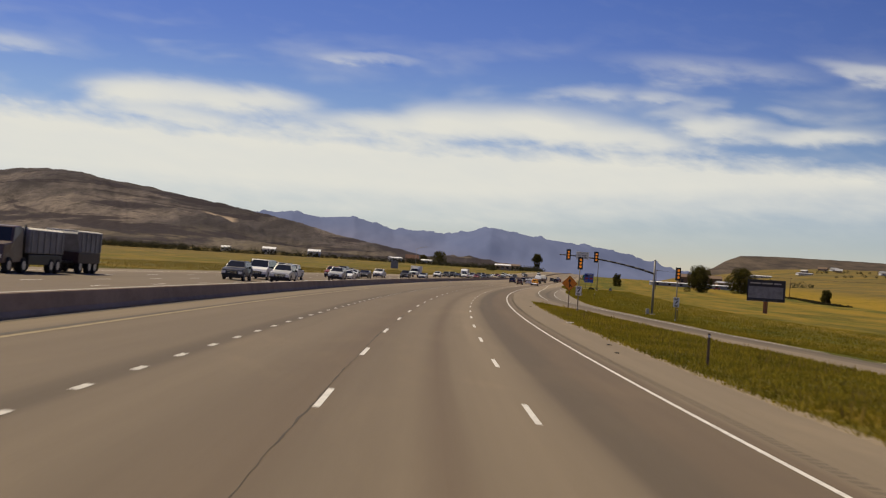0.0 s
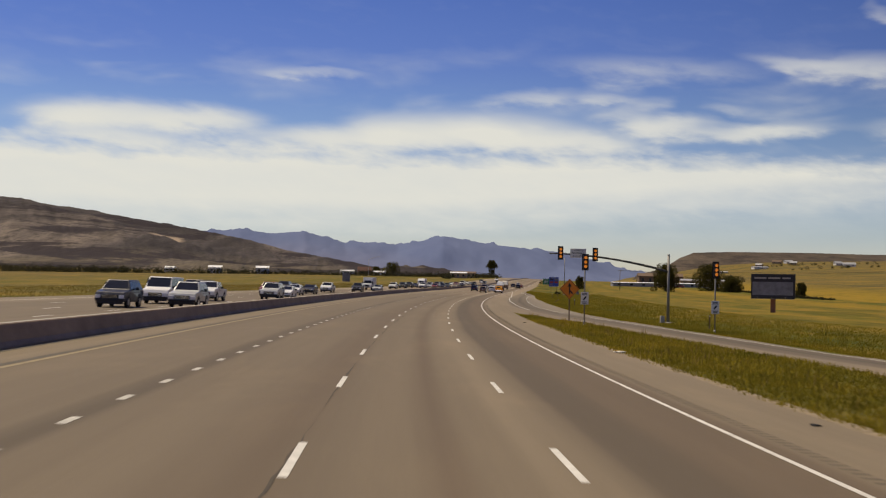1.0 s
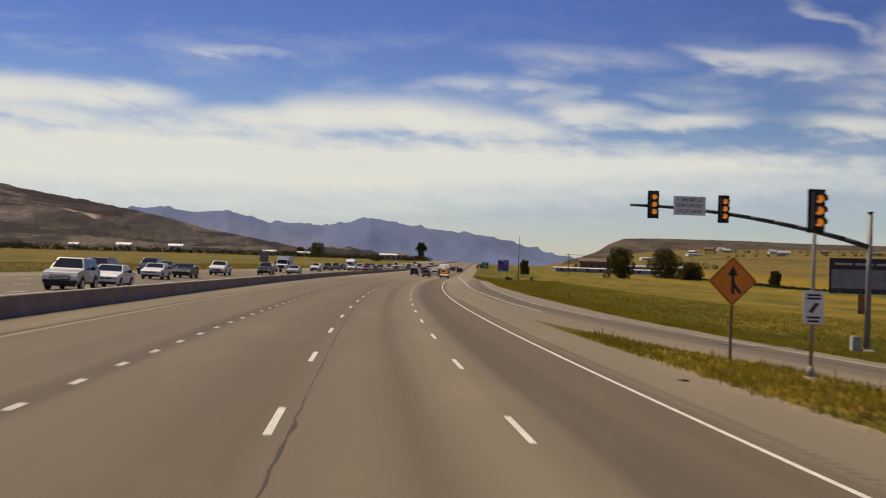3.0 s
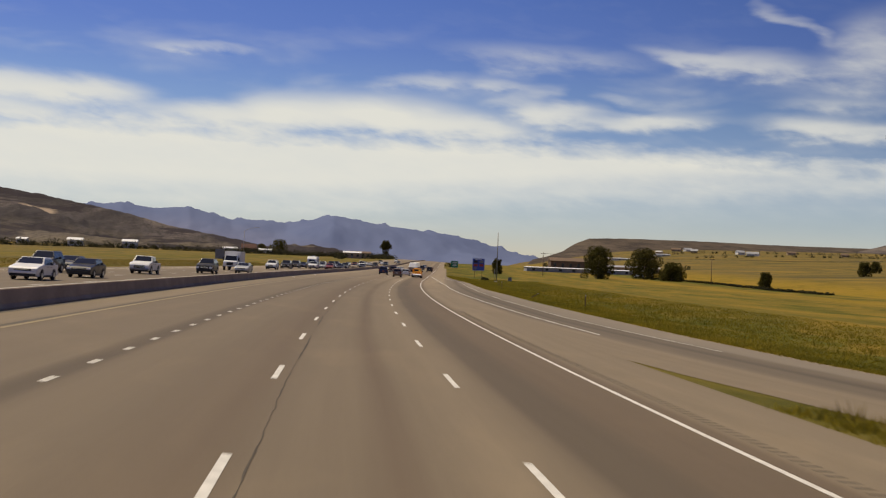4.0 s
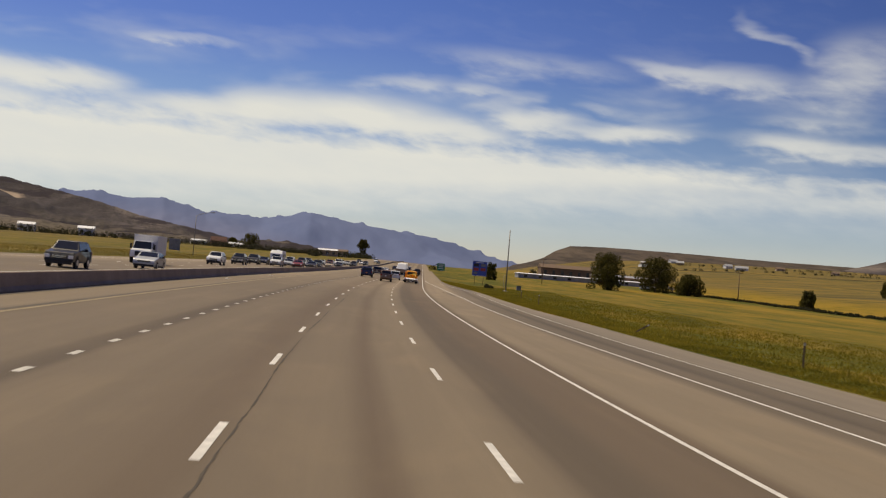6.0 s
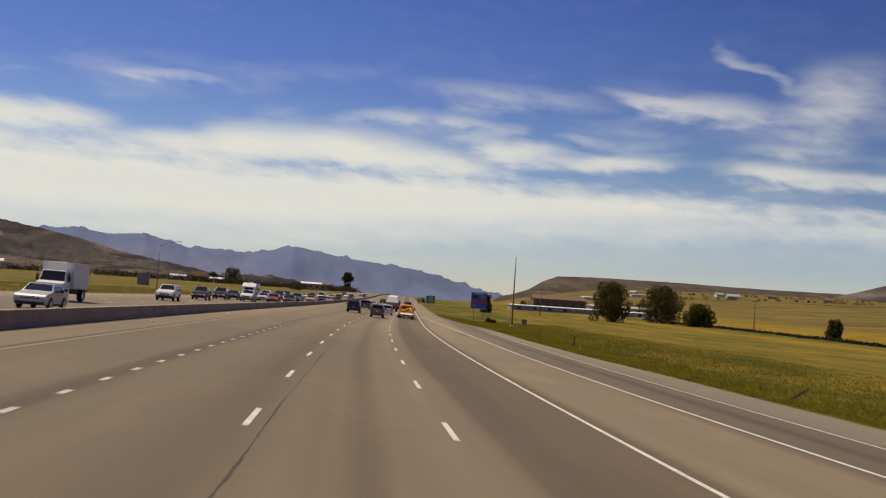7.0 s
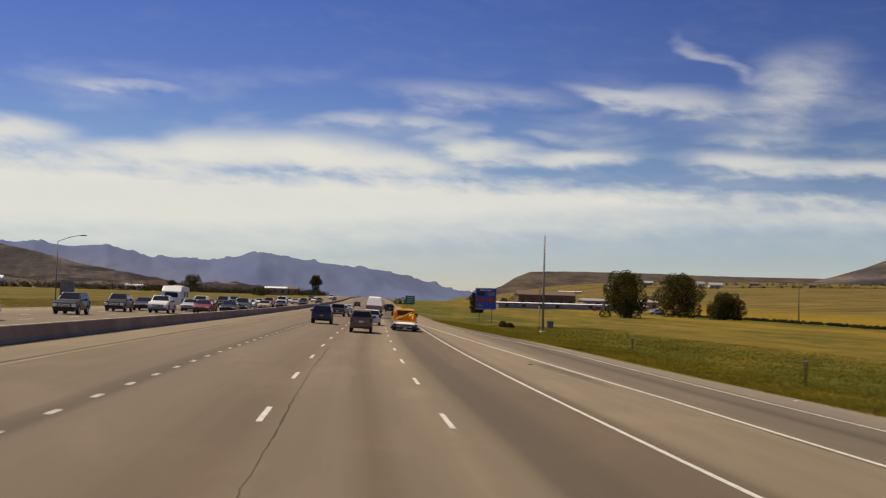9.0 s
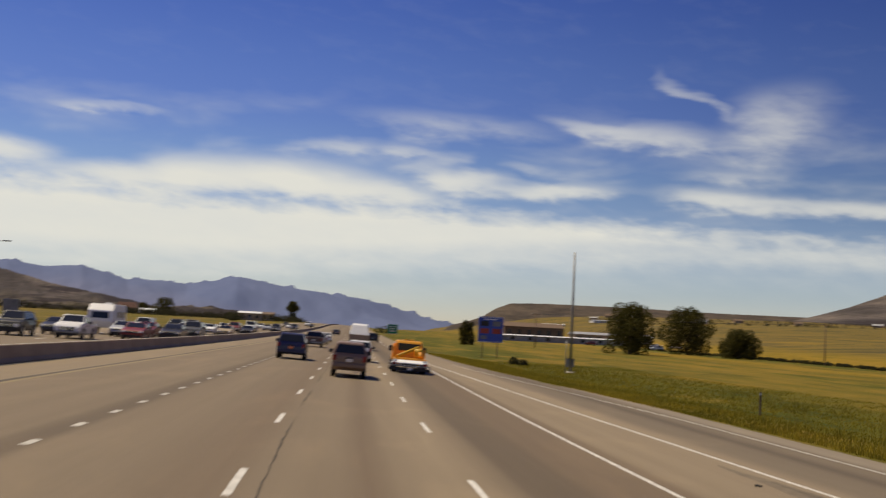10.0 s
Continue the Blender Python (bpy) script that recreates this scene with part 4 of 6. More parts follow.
def car(kind, m, colour, label, group="", name="car", plate="plate", rack=False):
    """A road vehicle standing with the middle of its rear bumper at the origin, its nose along +y."""
    k = SHAPES[kind]
    line, half, belt, roof, inset = k["line"], k["half"], k["belt"], k["roof"], k["inset"]
    root = thing(name, m, label, {"suv": "suv", "pickup": "pickup truck", "capped": "pickup truck", "van": "van"}.get(kind, "car"), group)

    def wide(z):
        return half - inset * max(0.0, (z - belt) / (roof - belt))

    part("body", hull(line, half, belt, roof, inset), PAINT[colour], root)
    ra, rb = line[k["rear"]], line[k["rear"] + 1]
    fa, fb = line[k["front"]], line[k["front"] + 1]
    part("rear_window", edge_panel(ra, rb, wide(ra[1]), wide(rb[1]), -1, 0.10, 0.86), M["glass"], root, "dark tinted glass")
    part("windscreen", edge_panel(fb, fa, wide(fb[1]), wide(fa[1]), 1, 0.1, 0.9), M["windscreen"], root, "curved glass windscreen")
    # side windows: one run of glass split by pillars
    z0, z1 = belt + 0.03, roof - 0.13
    start, stop = ra[0] + (rb[0] - ra[0]) * 0.55 + 0.12, fb[0] - 0.32
    if kind == "pickup":
        start = rb[0] + 0.06
    panes = {"van": 3, "suv": 3, "capped": 3}.get(kind, 2)
    for side in (-1, 1):
        for i in range(panes):
            y0, y1 = start + (stop - start) * i / panes + 0.04, start + (stop - start) * (i + 1) / panes - 0.04
            lean0 = 0.18 if i == 0 and kind not in ("pickup", "van") else 0.0
            lean1 = 0.30 if i == panes - 1 else 0.0
            if i == 0 and kind in ("suv", "hatch", "capped"):
                y0 -= 0.10
            pts = [(side * (wide(z0) + 0.003), y0, z0), (side * (wide(z0) + 0.003), y1 + lean1 * 0.7, z0), (side * (wide(z1) + 0.003), y1 - lean1 * 0.4, z1), (side * (wide(z1) + 0.003), y0 + lean0, z1)]
            part("side_window", slab(pts, (side, 0, 0.25), 0.010), M["glass"], root, "dark tinted glass")
        part("sill", box(side * (half - 0.10), side * (half - 0.02), k["axles"][0] + 0.55, k["axles"][1] - 0.55, line[-1][1] - 0.04, line[-1][1] + 0.10, 0.02), M["plastic"], root, "dark lower sill")
        for y in (start + (stop - start) * 0.36, start + (stop - start) * 0.72):
            part("door_handle", box(side * (half - 0.01), side * (half + 0.03), y - 0.10, y + 0.10, belt - 0.16, belt - 0.12, 0.008), M["plastic"], root, "dark door handle")
        part("mirror", box(side * (half + 0.02), side * (half + 0.24), fa[0] - 0.62 if kind != "sedan" else fa[0] - 0.55, fa[0] - 0.48 if kind != "sedan" else fa[0] - 0.42, belt + 0.0, belt + 0.19, 0.03), M["plastic"], root, "black door mirror")
        for y in k["axles"]:
            wheel(root, side * (half - 0.09), y, k["r"])
            arch = bmesh.new()
            bmesh.ops.create_cone(arch, cap_ends=True, segments=20, radius1=k["r"] * 1.2, radius2=k["r"] * 1.2, depth=0.03, matrix=Matrix.Translation((side * (half - 0.008), y, k["r"] * 1.06)) @ Matrix.Rotation(radians(90), 4, "Y"))
            part("wheel_arch", arch, M["plastic"], root, "dark wheel arch")
        tz = (0.82, 1.08) if kind in ("suv", "capped", "van", "hatch") else (0.72, 0.9)
        if kind in ("pickup",):
            tz = (0.78, 1.04)
        part("tail_lamp", box(side * (half - 0.20), side * (half - 0.015), -0.025, 0.10, tz[0], tz[1], 0.02), M["tail"], root, "red tail lamp")
        nose = max(p[0] for p in line)
        part("headlamp", box(side * (half - 0.37), side * (half - 0.03), nose - 0.16, nose + 0.02, 0.60, 0.82 if kind in ("suv", "pickup", "capped", "van") else 0.72, 0.03), M["head"], root, "clear headlamp")
    nose = max(p[0] for p in line)
    low = line[0][1]
    part("rear_bumper", box(-half + 0.02, half - 0.02, -0.07, 0.16, low - 0.05, low + 0.15, 0.04), M["dull_steel"] if kind == "pickup" else PAINT[colour], root, "rear bumper")
    tall = kind in ("suv", "pickup", "capped", "van")
    part("front_bumper", box(-half + 0.03, half - 0.03, nose - 0.14, nose + 0.06, 0.40, 0.56, 0.04), M["dull_steel"] if kind == "pickup" else PAINT[colour] if kind in ("sedan", "hatch") else M["plastic"], root, "front bumper")
    part("air_intake", box(-half + 0.10, half - 0.10, nose - 0.12, nose + 0.03, 0.24, 0.40, 0.02), M["plastic"], root, "dark lower air intake")
    grille = part("grille", box(-0.52, 0.52, nose - 0.05, nose + 0.014, 0.57, 0.84 if tall else 0.70, 0.02), M["plastic"], root, "dark grille")
    for z in (0.64, 0.72, 0.78) if tall else (0.64,):
        part("grille_bar", box(-0.48, 0.48, nose + 0.012, nose + 0.024, z - 0.012, z + 0.012), M["chrome"], grille, "bright grille bar")
    part("plate", box(-0.16, 0.16, -0.085, -0.03, low + 0.22, low + 0.37, 0.006), M[plate], root, "number plate")
    part("tail_handle", box(-0.18, 0.18, -0.015, 0.02, belt - 0.20, belt - 0.13, 0.012), M["plastic"], root, "tailgate handle strip")
    part("underbody", box(-half + 0.2, half - 0.2, 0.5, nose - 0.4, 0.38, 0.52, 0.02), M["plastic"], root, "dark underbody")
    part("exhaust", tube((half * 0.45, -0.08, 0.30), (half * 0.45, 0.4, 0.32), 0.035), M["dull_steel"], root, "exhaust pipe")
    if rack:
        for side in (-1, 1):
            bm = tube((side * 0.62, 0.75, roof + 0.06), (side * 0.62, 2.5, roof + 0.06), 0.018, sides=6)
            for y in (0.8, 1.6, 2.45):
                tube((side * 0.62, y, roof - 0.03), (side * 0.62, y, roof + 0.06), 0.016, sides=6, bm=bm)
            part("roof_rail", bm, M["black_steel"], root, "black roof rail")
        part("roof_rail", tube((-0.62, 0.9, roof + 0.065), (0.62, 0.9, roof + 0.065), 0.016, sides=6), M["black_steel"], root, "black roof rail")
    if kind == "pickup":
        bm = box(-half + 0.1, half - 0.1, 0.10, 1.9, 1.095, 1.112)
        part("cargo_bed", bm, M["plastic"], root, "dark cargo bed cover")
    return root


def box_truck(m, colour, label, box_mat, height=2.3, length=5.0, group="", tarped=False):
    """A rigid truck with a cargo box behind its cab; rear at the origin."""
    root = thing("box_truck", m, label, "truck", group)
    if tarped:
        # tan stands in for shade on the lower rear; the cover slopes to catch sun
        part("cargo_body", box(-1.2, 1.2, 0.0, length, 0.95, 1.75, 0.04), M["wall_tan"], root, "cargo body coloured tan for its shaded rear")
        cover = [(0.02, 1.752), (0.75, 0.8 + height), (1.4, 0.95 + height), (length - 0.5, 0.95 + height), (length - 0.02, 1.9), (length - 0.02, 1.752)]
        part("load_cover", hull(cover, 1.19, 1.76, 0.95 + height, 0.35, 0.06), box_mat, root, "white cover stretched over the load")
    else:
        part("cargo_box", box(-1.2, 1.2, 0.0, length, 0.95, 0.95 + height, 0.04), box_mat, root, "tall pale cargo box")
        part("rear_door", box(-1.08, 1.08, -0.03, 0.02, 1.05, 0.85 + height, 0.012), M["wall_white"], root, "roll-up rear door")
    part("door_frame", box(-1.2, 1.2, -0.045, 0.0, 0.90, 1.03, 0.01), M["plastic"], root, "dark rear sill")
    part("chassis", box(-0.5, 0.5, 0.1, length + 1.6, 0.55, 0.94, 0.03), M["black_steel"], root, "steel chassis")
    cab = [(length + 0.15, 0.6), (length + 0.15, 2.25), (length + 1.0, 2.28), (length + 1.45, 1.45), (length + 2.1, 1.32), (length + 2.2, 0.6)]
    part("cab", hull(cab, 1.0, 1.45, 2.28, 0.12, 0.06), PAINT[colour], root, "truck cab")
    part("windscreen", edge_panel(cab[3], cab[2], 1.0, 0.88, 1, 0.06, 0.9), M["windscreen"], root)
    for side in (-1, 1):
        part("side_window", slab([(side * 0.99, length + 0.3, 1.5), (side * 0.99, length + 1.25, 1.5), (side * 0.92, length + 0.95, 2.1), (side * 0.92, length + 0.3, 2.1)], (side, 0, 0.1), 0.02), M["glass"], root)
        part("headlamp", box(side * 0.55, side * 0.92, length + 2.16, length + 2.24, 0.85, 1.05, 0.02), M["head"], root)
        part("tail_lamp", box(side * 0.85, side * 1.1, -0.06, 0.0, 0.74, 0.88, 0.01), M["tail"], root, "red tail lamp")
        part("mirror", box(side * 1.06, side * 1.26, length + 1.2, length + 1.3, 1.45, 1.95, 0.02), M["plastic"], root)
        wheel(root, side * 0.95, 1.2, 0.46, 0.36)
        wheel(root, side * 0.95, length + 1.3, 0.46, 0.28)
        part("mud_flap", box(side * 0.75, side * 1.12, 0.52, 0.54, 0.15, 0.7), M["rubber"], root)
    part("grille", box(-0.5, 0.5, length + 2.15, length + 2.23, 0.75, 1.2, 0.02), M["plastic"], root)
    part("rear_bumper", box(-1.0, 1.0, -0.06, 0.06, 0.5, 0.62, 0.02), M["dull_steel"], root, "steel underride bar")
    return root


def tow_truck(m, label):
    """An orange recovery truck with a tilted flat bed that carries a white lift frame."""
    root = thing("tow_truck", m, label, "truck")
    cab = [(2.7, 0.6), (2.7, 1.80), (2.85, 1.98), (4.1, 2.0), (4.65, 1.32), (5.9, 1.18), (6.1, 0.9), (6.1, 0.55), (5.7, 0.45), (3.0, 0.45)]
    part("cab", hull(cab, 0.97, 1.25, 2.0, 0.16, 0.09), PAINT["orange"], root, "orange cab")
    part("rear_window", box(-0.68, 0.68, 2.66, 2.72, 1.34, 1.80, 0.03), M["glass"], root, "wide dark cab window")
    part("windscreen", edge_panel(cab[4], cab[3], 0.95, 0.82, 1, 0.06, 0.9), M["windscreen"], root)
    part("headboard", box(-1.05, -0.86, 2.3, 2.6, 0.85, 1.62, 0.05), PAINT["orange"], root, "orange side pylon")
    part("headboard", box(0.86, 1.05, 2.3, 2.6, 0.85, 1.45, 0.05), PAINT["orange"], root, "orange side pylon")
    part("light_bar", box(-0.35, 0.35, 3.2, 3.4, 1.99, 2.07, 0.03), M["signal_yellow"], root, "amber roof light bar")
    part("beacon", tube((-0.95, 2.45, 1.62), (-0.95, 2.45, 1.76), 0.07), M["amber"], root, "amber beacon")
    part("boom", tube((-0.8, 0.9, 0.95), (0.62, 2.3, 1.62), 0.12, 0.10), M["signal_yellow"], root, "slanting orange boom")
    part("boom", tube((0.7, 1.1, 1.0), (0.72, 2.3, 1.5), 0.13, 0.11), PAINT["orange"], root, "orange lift ram")
    part("winch", tube((0.35, 1.9, 1.28), (0.85, 1.9, 1.28), 0.24), M["signal_yellow"], root, "round winch drum")
    part("bed", box(-1.05, 1.05, 0.25, 2.9, 0.72, 0.90, 0.04), PAINT["orange"], root, "flat orange bed")
    tail = bmesh.new()
    slab([(-1.12, -0.5, 0.58), (1.12, -0.5, 0.58), (0.85, 0.7, 0.84), (-0.85, 0.7, 0.84)], (0, -0.16, 0.98), 0.06, tail)
    part("wheel_lift", tail, M["tank_white"], root, "white sloping deck plate")
    part("lift_bar", box(-1.25, 1.25, -0.72, -0.5, 0.42, 0.50, 0.03), M["dull_steel"], root, "bright crossbar")
    part("rear_bumper", box(-1.28, 1.28, -0.66, -0.36, 0.18, 0.36, 0.03), M["black_steel"], root, "black underride beam")
    for side in (-1, 1):
        part("side_window", slab([(side * 0.965, 2.95, 1.30), (side * 0.965, 4.5, 1.30), (side * 0.84, 4.05, 1.86), (side * 0.84, 2.95, 1.86)], (side, 0, 0.1), 0.02), M["glass"], root)
        part("tool_box", box(side * 0.72, side * 1.04, 0.9, 2.5, 0.45, 0.72, 0.03), PAINT["orange"], root, "side tool box")
        part("mirror", box(side * 1.0, side * 1.22, 4.3, 4.4, 1.25, 1.6, 0.02), M["plastic"], root)
        part("tail_lamp", box(side * 0.86, side * 1.06, -0.70, -0.62, 0.52, 0.66, 0.01), M["tail"], root, "red tail lamp")
        part("headlamp", box(side * 0.6, side * 0.92, 6.2, 6.32, 0.85, 1.05, 0.02), M["head"], root)
        part("wheel_plate", box(side * 0.78, side * 1.06, -0.3, -0.2, 0.6, 0.82, 0.02), M["wall_white"], root, "white corner plate")
        wheel(root, side * 0.9, 1.25, 0.42, 0.36)
        wheel(root, side * 0.92, 5.2, 0.42, 0.26)
    part("chassis", box(-0.45, 0.45, 0.0, 6.0, 0.38, 0.68, 0.03), M["black_steel"], root)
    part("plate", box(-0.15, 0.15, -0.74, -0.71, 0.22, 0.34, 0.004), M["plate"], root, "number plate")
    return root


def hauler(m, label, group):
    """A heavy tipper with a deep grey trailer body on a dark chassis; rear at the origin."""
    root = thing("dump_truck", m, label, "truck", group)
    bm = bmesh.new()
    box(-1.25, 1.25, 0.2, 6.4, 1.25, 2.75, 0.10, 0.0, bm)
    part("trailer_body", bm, M["bill_grey"], root, "deep pale grey tipper body")
    for i in range(6):
        for side in (-1, 1):
            part("rib", box(side * 1.24, side * 1.31, 0.6 + i * 1.08, 0.72 + i * 1.08, 1.3, 2.7), M["dull_steel"], root)
    part("tarp", box(-1.22, 1.22, 0.3, 6.3, 2.74, 2.86, 0.05, 0.25), M["canvas"], root, "pale load cover")
    part("chassis", box(-0.55, 0.55, 0.1, 9.0, 0.75, 1.24, 0.04), M["black_steel"], root, "dark chassis")
    part("skirt", box(-1.2, 1.2, 0.3, 6.2, 0.55, 1.2, 0.05), M["black_steel"], root, "dark side skirt")
    cab = [(7.0, 0.7), (7.0, 2.75), (7.4, 2.9), (8.4, 2.85), (8.8, 1.9), (10.0, 1.75), (10.15, 0.6)]
    part("cab", hull(cab, 1.15, 1.9, 2.9, 0.1, 0.07), PAINT["brown"], root, "tractor cab")
    part("windscreen", edge_panel(cab[4], cab[3], 1.1, 1.0, 1, 0.06, 0.9), M["windscreen"], root)
    part("grille", box(-0.6, 0.6, 10.1, 10.18, 0.8, 1.6, 0.02), M["black_steel"], root)
    for side in (-1, 1):
        part("exhaust_stack", tube((side * 1.1, 6.85, 1.2), (side * 1.1, 6.85, 3.0), 0.08), M["black_steel"], root)
        part("headlamp", box(side * 0.75, side * 1.05, 10.06, 10.18, 0.9, 1.15, 0.02), M["head"], root)
        for y in (1.0, 2.2, 6.9, 9.2):
            wheel(root, side * 1.05, y, 0.5, 0.34)
    return root


# traffic on the near side of the barrier
car("suv", on_road(374.0, -3.92), "blue", "dark blue sport utility vehicle with roof rails and orange plate", "traffic heading away", "suv", "plate_orange", True)
car("capped", on_road(352.2, 0.07), "taupe", "taupe pickup truck with a matching bed cap", "traffic heading away", "pickup_truck")
tow_truck(on_road(366.8, 3.75), "orange tow truck with white deck plate and slanting boom")
car("pickup", on_road(424.0, -4.1), "brown", "dark brown pickup truck seen from behind", "traffic heading away", "pickup_truck")
car("hatch", on_road(383.0, 0.75), "white", "white hatchback with dark rear glass", "traffic heading away")
car("sedan", on_road(446.0, -4.0), "silver", "silver sedan in the moving queue", "traffic heading away")
box_truck(on_road(432.0, 0.9), "white", "truck with a white cover stretched over its load", M["tank_white"], 2.1, 6.0, "traffic heading away", True)
box_truck(on_road(470.0, 0.8), "white", "truck with a cream cover stretched over its load", M["canvas"], 2.2, 5.6, "traffic heading away", True)
car("sedan", on_road(470.0, -3.9), "white", "white sedan far up the road", "traffic heading away")
car("suv", on_road(520.0, 4.2), "black", "black sport utility vehicle far up the road", "traffic heading away", "suv")
car("suv", on_road(548.0, 1.0), "grey", "dark grey sport utility vehicle far up the road", "traffic heading away", "suv")
car("sedan", on_road(585.0, -4.0), "navy", "navy sedan far up the road", "traffic heading away")
car("sedan", on_road(560.0, 4.0), "red", "dark red sedan far up the road", "traffic heading away")
car("hatch", on_road(640.0, 0.2), "white", "white hatchback far up the road", "traffic heading away")

# traffic coming towards us beyond the barrier
def pup_trailer(m, label, group):
    """A short tipper trailer: pale body over a dark maroon frame, with a drawbar; rear at the origin, drawbar along +y."""
    root = thing("tipper_trailer", m, label, "trailer", group)
    body = [(0.0, 1.5), (-0.12, 2.95), (5.1, 2.95), (5.3, 2.75), (4.7, 1.5)]
    part("body", hull(body, 1.24, 1.6, 2.95, 0.02, 0.05), M["bill_grey"], root, "pale grey tipper body")
    part("tarp", box(-1.2, 1.2, -0.1, 5.1, 2.95, 3.03, 0.03, 0.12), M["canvas"], root, "pale load cover")
    for i in range(5):
        for side in (-1, 1):
            part("rib", box(side * 1.235, side * 1.30, 0.35 + i * 1.0, 0.45 + i * 1.0, 1.55, 2.9), M["dull_steel"], root)
    part("lower_body", box(-1.22, 1.22, 0.05, 4.75, 0.72, 1.49, 0.05), M["maroon"], root, "dark maroon lower body")
    part("chassis", box(-0.5, 0.5, 0.1, 5.0, 0.55, 0.71, 0.03), M["black_steel"], root, "dark chassis")
    part("front_post", tube((0.5, 5.0, 1.0), (0.5, 5.45, 2.7), 0.09), M["dull_steel"], root, "slanting lift ram")
    part("drawbar", slab([(-0.9, 4.7, 0.72), (0.9, 4.7, 0.72), (0.12, 7.0, 0.72), (-0.12, 7.0, 0.72)], (0, 0, 1), 0.14), M["black_steel"], root, "dark tapered drawbar")
    for side in (-1, 1):
        part("mud_flap", box(side * 0.6, side * 1.2, 0.18, 0.21, 0.2, 0.72), M["rubber"], root)
        for y in (0.95, 2.15, 4.1):
            wheel(root, side * 1.02, y, 0.5, 0.34)
    return root


pup_trailer(on_road(85.0, -26.7, True), "short grey and maroon tipper trailer behind a truck", "oncoming traffic")
hauler(on_road(77.4, -26.7, True), "grey tipper truck towing a short trailer", "oncoming traffic")
ONCOMING = [
    ("suv", 107.3, -19.4, "navy", "dark navy sport utility vehicle"), ("suv", 113.0, -16.1, "silver", "silver sport utility vehicle"), ("van", 121.6, -19.9, "white", "white full-size van"),
    ("pickup", 138.0, -19.7, "white", "white pickup truck with tall nose"), ("suv", 150.0, -23.1, "grey", "grey sport utility vehicle"),
    ("suv", 155.4, -16.9, "silver", "pale silver sport utility vehicle"), ("suv", 160.5, -26.7, "gold", "gold sport utility vehicle"), ("sedan", 163.6, -16.7, "white", "white sedan"),
    ("suv", 178.0, -21.2, "red", "dark red sport utility vehicle"), ("sedan", 194.6, -20.6, "white", "white sedan"),
    ("sedan", 207.8, -20.6, "black", "black sedan"), ("suv", 217.0, -26.3, "black", "black sport utility vehicle"),
    ("sedan", 226.0, -26.6, "grey", "dark grey sedan"),
    ("pickup", 235.0, -21.9, "white", "white pickup truck"), ("suv", 257.1, -19.6, "black", "black sport utility vehicle"),
    ("sedan", 275.5, -18.0, "silver", "silver sedan"),
    ("suv", 337.2, -22.6, "white", "white sport utility vehicle"),
    ("suv", 363.5, -23.6, "black", "black sport utility vehicle"),
    ("suv", 384.7, -24.4, "black", "black sport utility vehicle"), ("pickup", 387.0, -20.5, "white", "white pickup truck"),
    ("sedan", 396.3, -24.2, "navy", "navy sedan"), ("sedan", 395.4, -17.6, "red", "dark red sedan"),
    ("sedan", 404.5, -20.4, "silver", "silver sedan"), ("suv", 452.0, -22.9, "black", "black sport utility vehicle"),
    ("sedan", 404.0, -15.9, "black", "black sedan"), ("sedan", 411.0, -19.4, "red", "dark red sedan"),
    ("suv", 417.0, -15.9, "grey", "grey sport utility vehicle"), ("suv", 430.0, -23.1, "white", "white sport utility vehicle"),
    ("sedan", 436.0, -19.4, "silver", "silver sedan"), ("sedan", 447.0, -15.9, "gold", "gold sedan"),
    ("sedan", 459.0, -19.4, "white", "white sedan"), ("suv", 466.0, -22.9, "grey", "grey sport utility vehicle"),
    ("sedan", 478.0, -15.9, "black", "black sedan"), ("suv", 492.0, -19.4, "red", "dark red sport utility vehicle"),
    ("sedan", 508.0, -22.9, "white", "white sedan"), ("van", 524.0, -19.4, "white", "white van"),
    ("suv", 543.0, -15.9, "black", "black sport utility vehicle"), ("sedan", 566.0, -19.4, "silver", "silver sedan"),
    ("sedan", 590.0, -22.9, "white", "white sedan"), ("suv", 618.0, -15.9, "navy", "navy sport utility vehicle"),
    ("sedan", 655.0, -19.4, "white", "white sedan"), ("suv", 700.0, -22.9, "grey", "grey sport utility vehicle"),
    ("sedan", 745.0, -15.9, "black", "black sedan"), ("van", 800.0, -19.4, "white", "white van"),
]
for kind, s, u, colour, label in ONCOMING:
    car(kind, on_road(s, u, True), colour, label + " on the far carriageway", "oncoming traffic", {"suv": "suv", "pickup": "pickup_truck", "van": "van"}.get(kind, "car"))
box_truck(on_road(298.5, -23.0, True), "white", "white box truck on the far carriageway", M["wall_white"], 1.95, 4.4, "oncoming traffic")


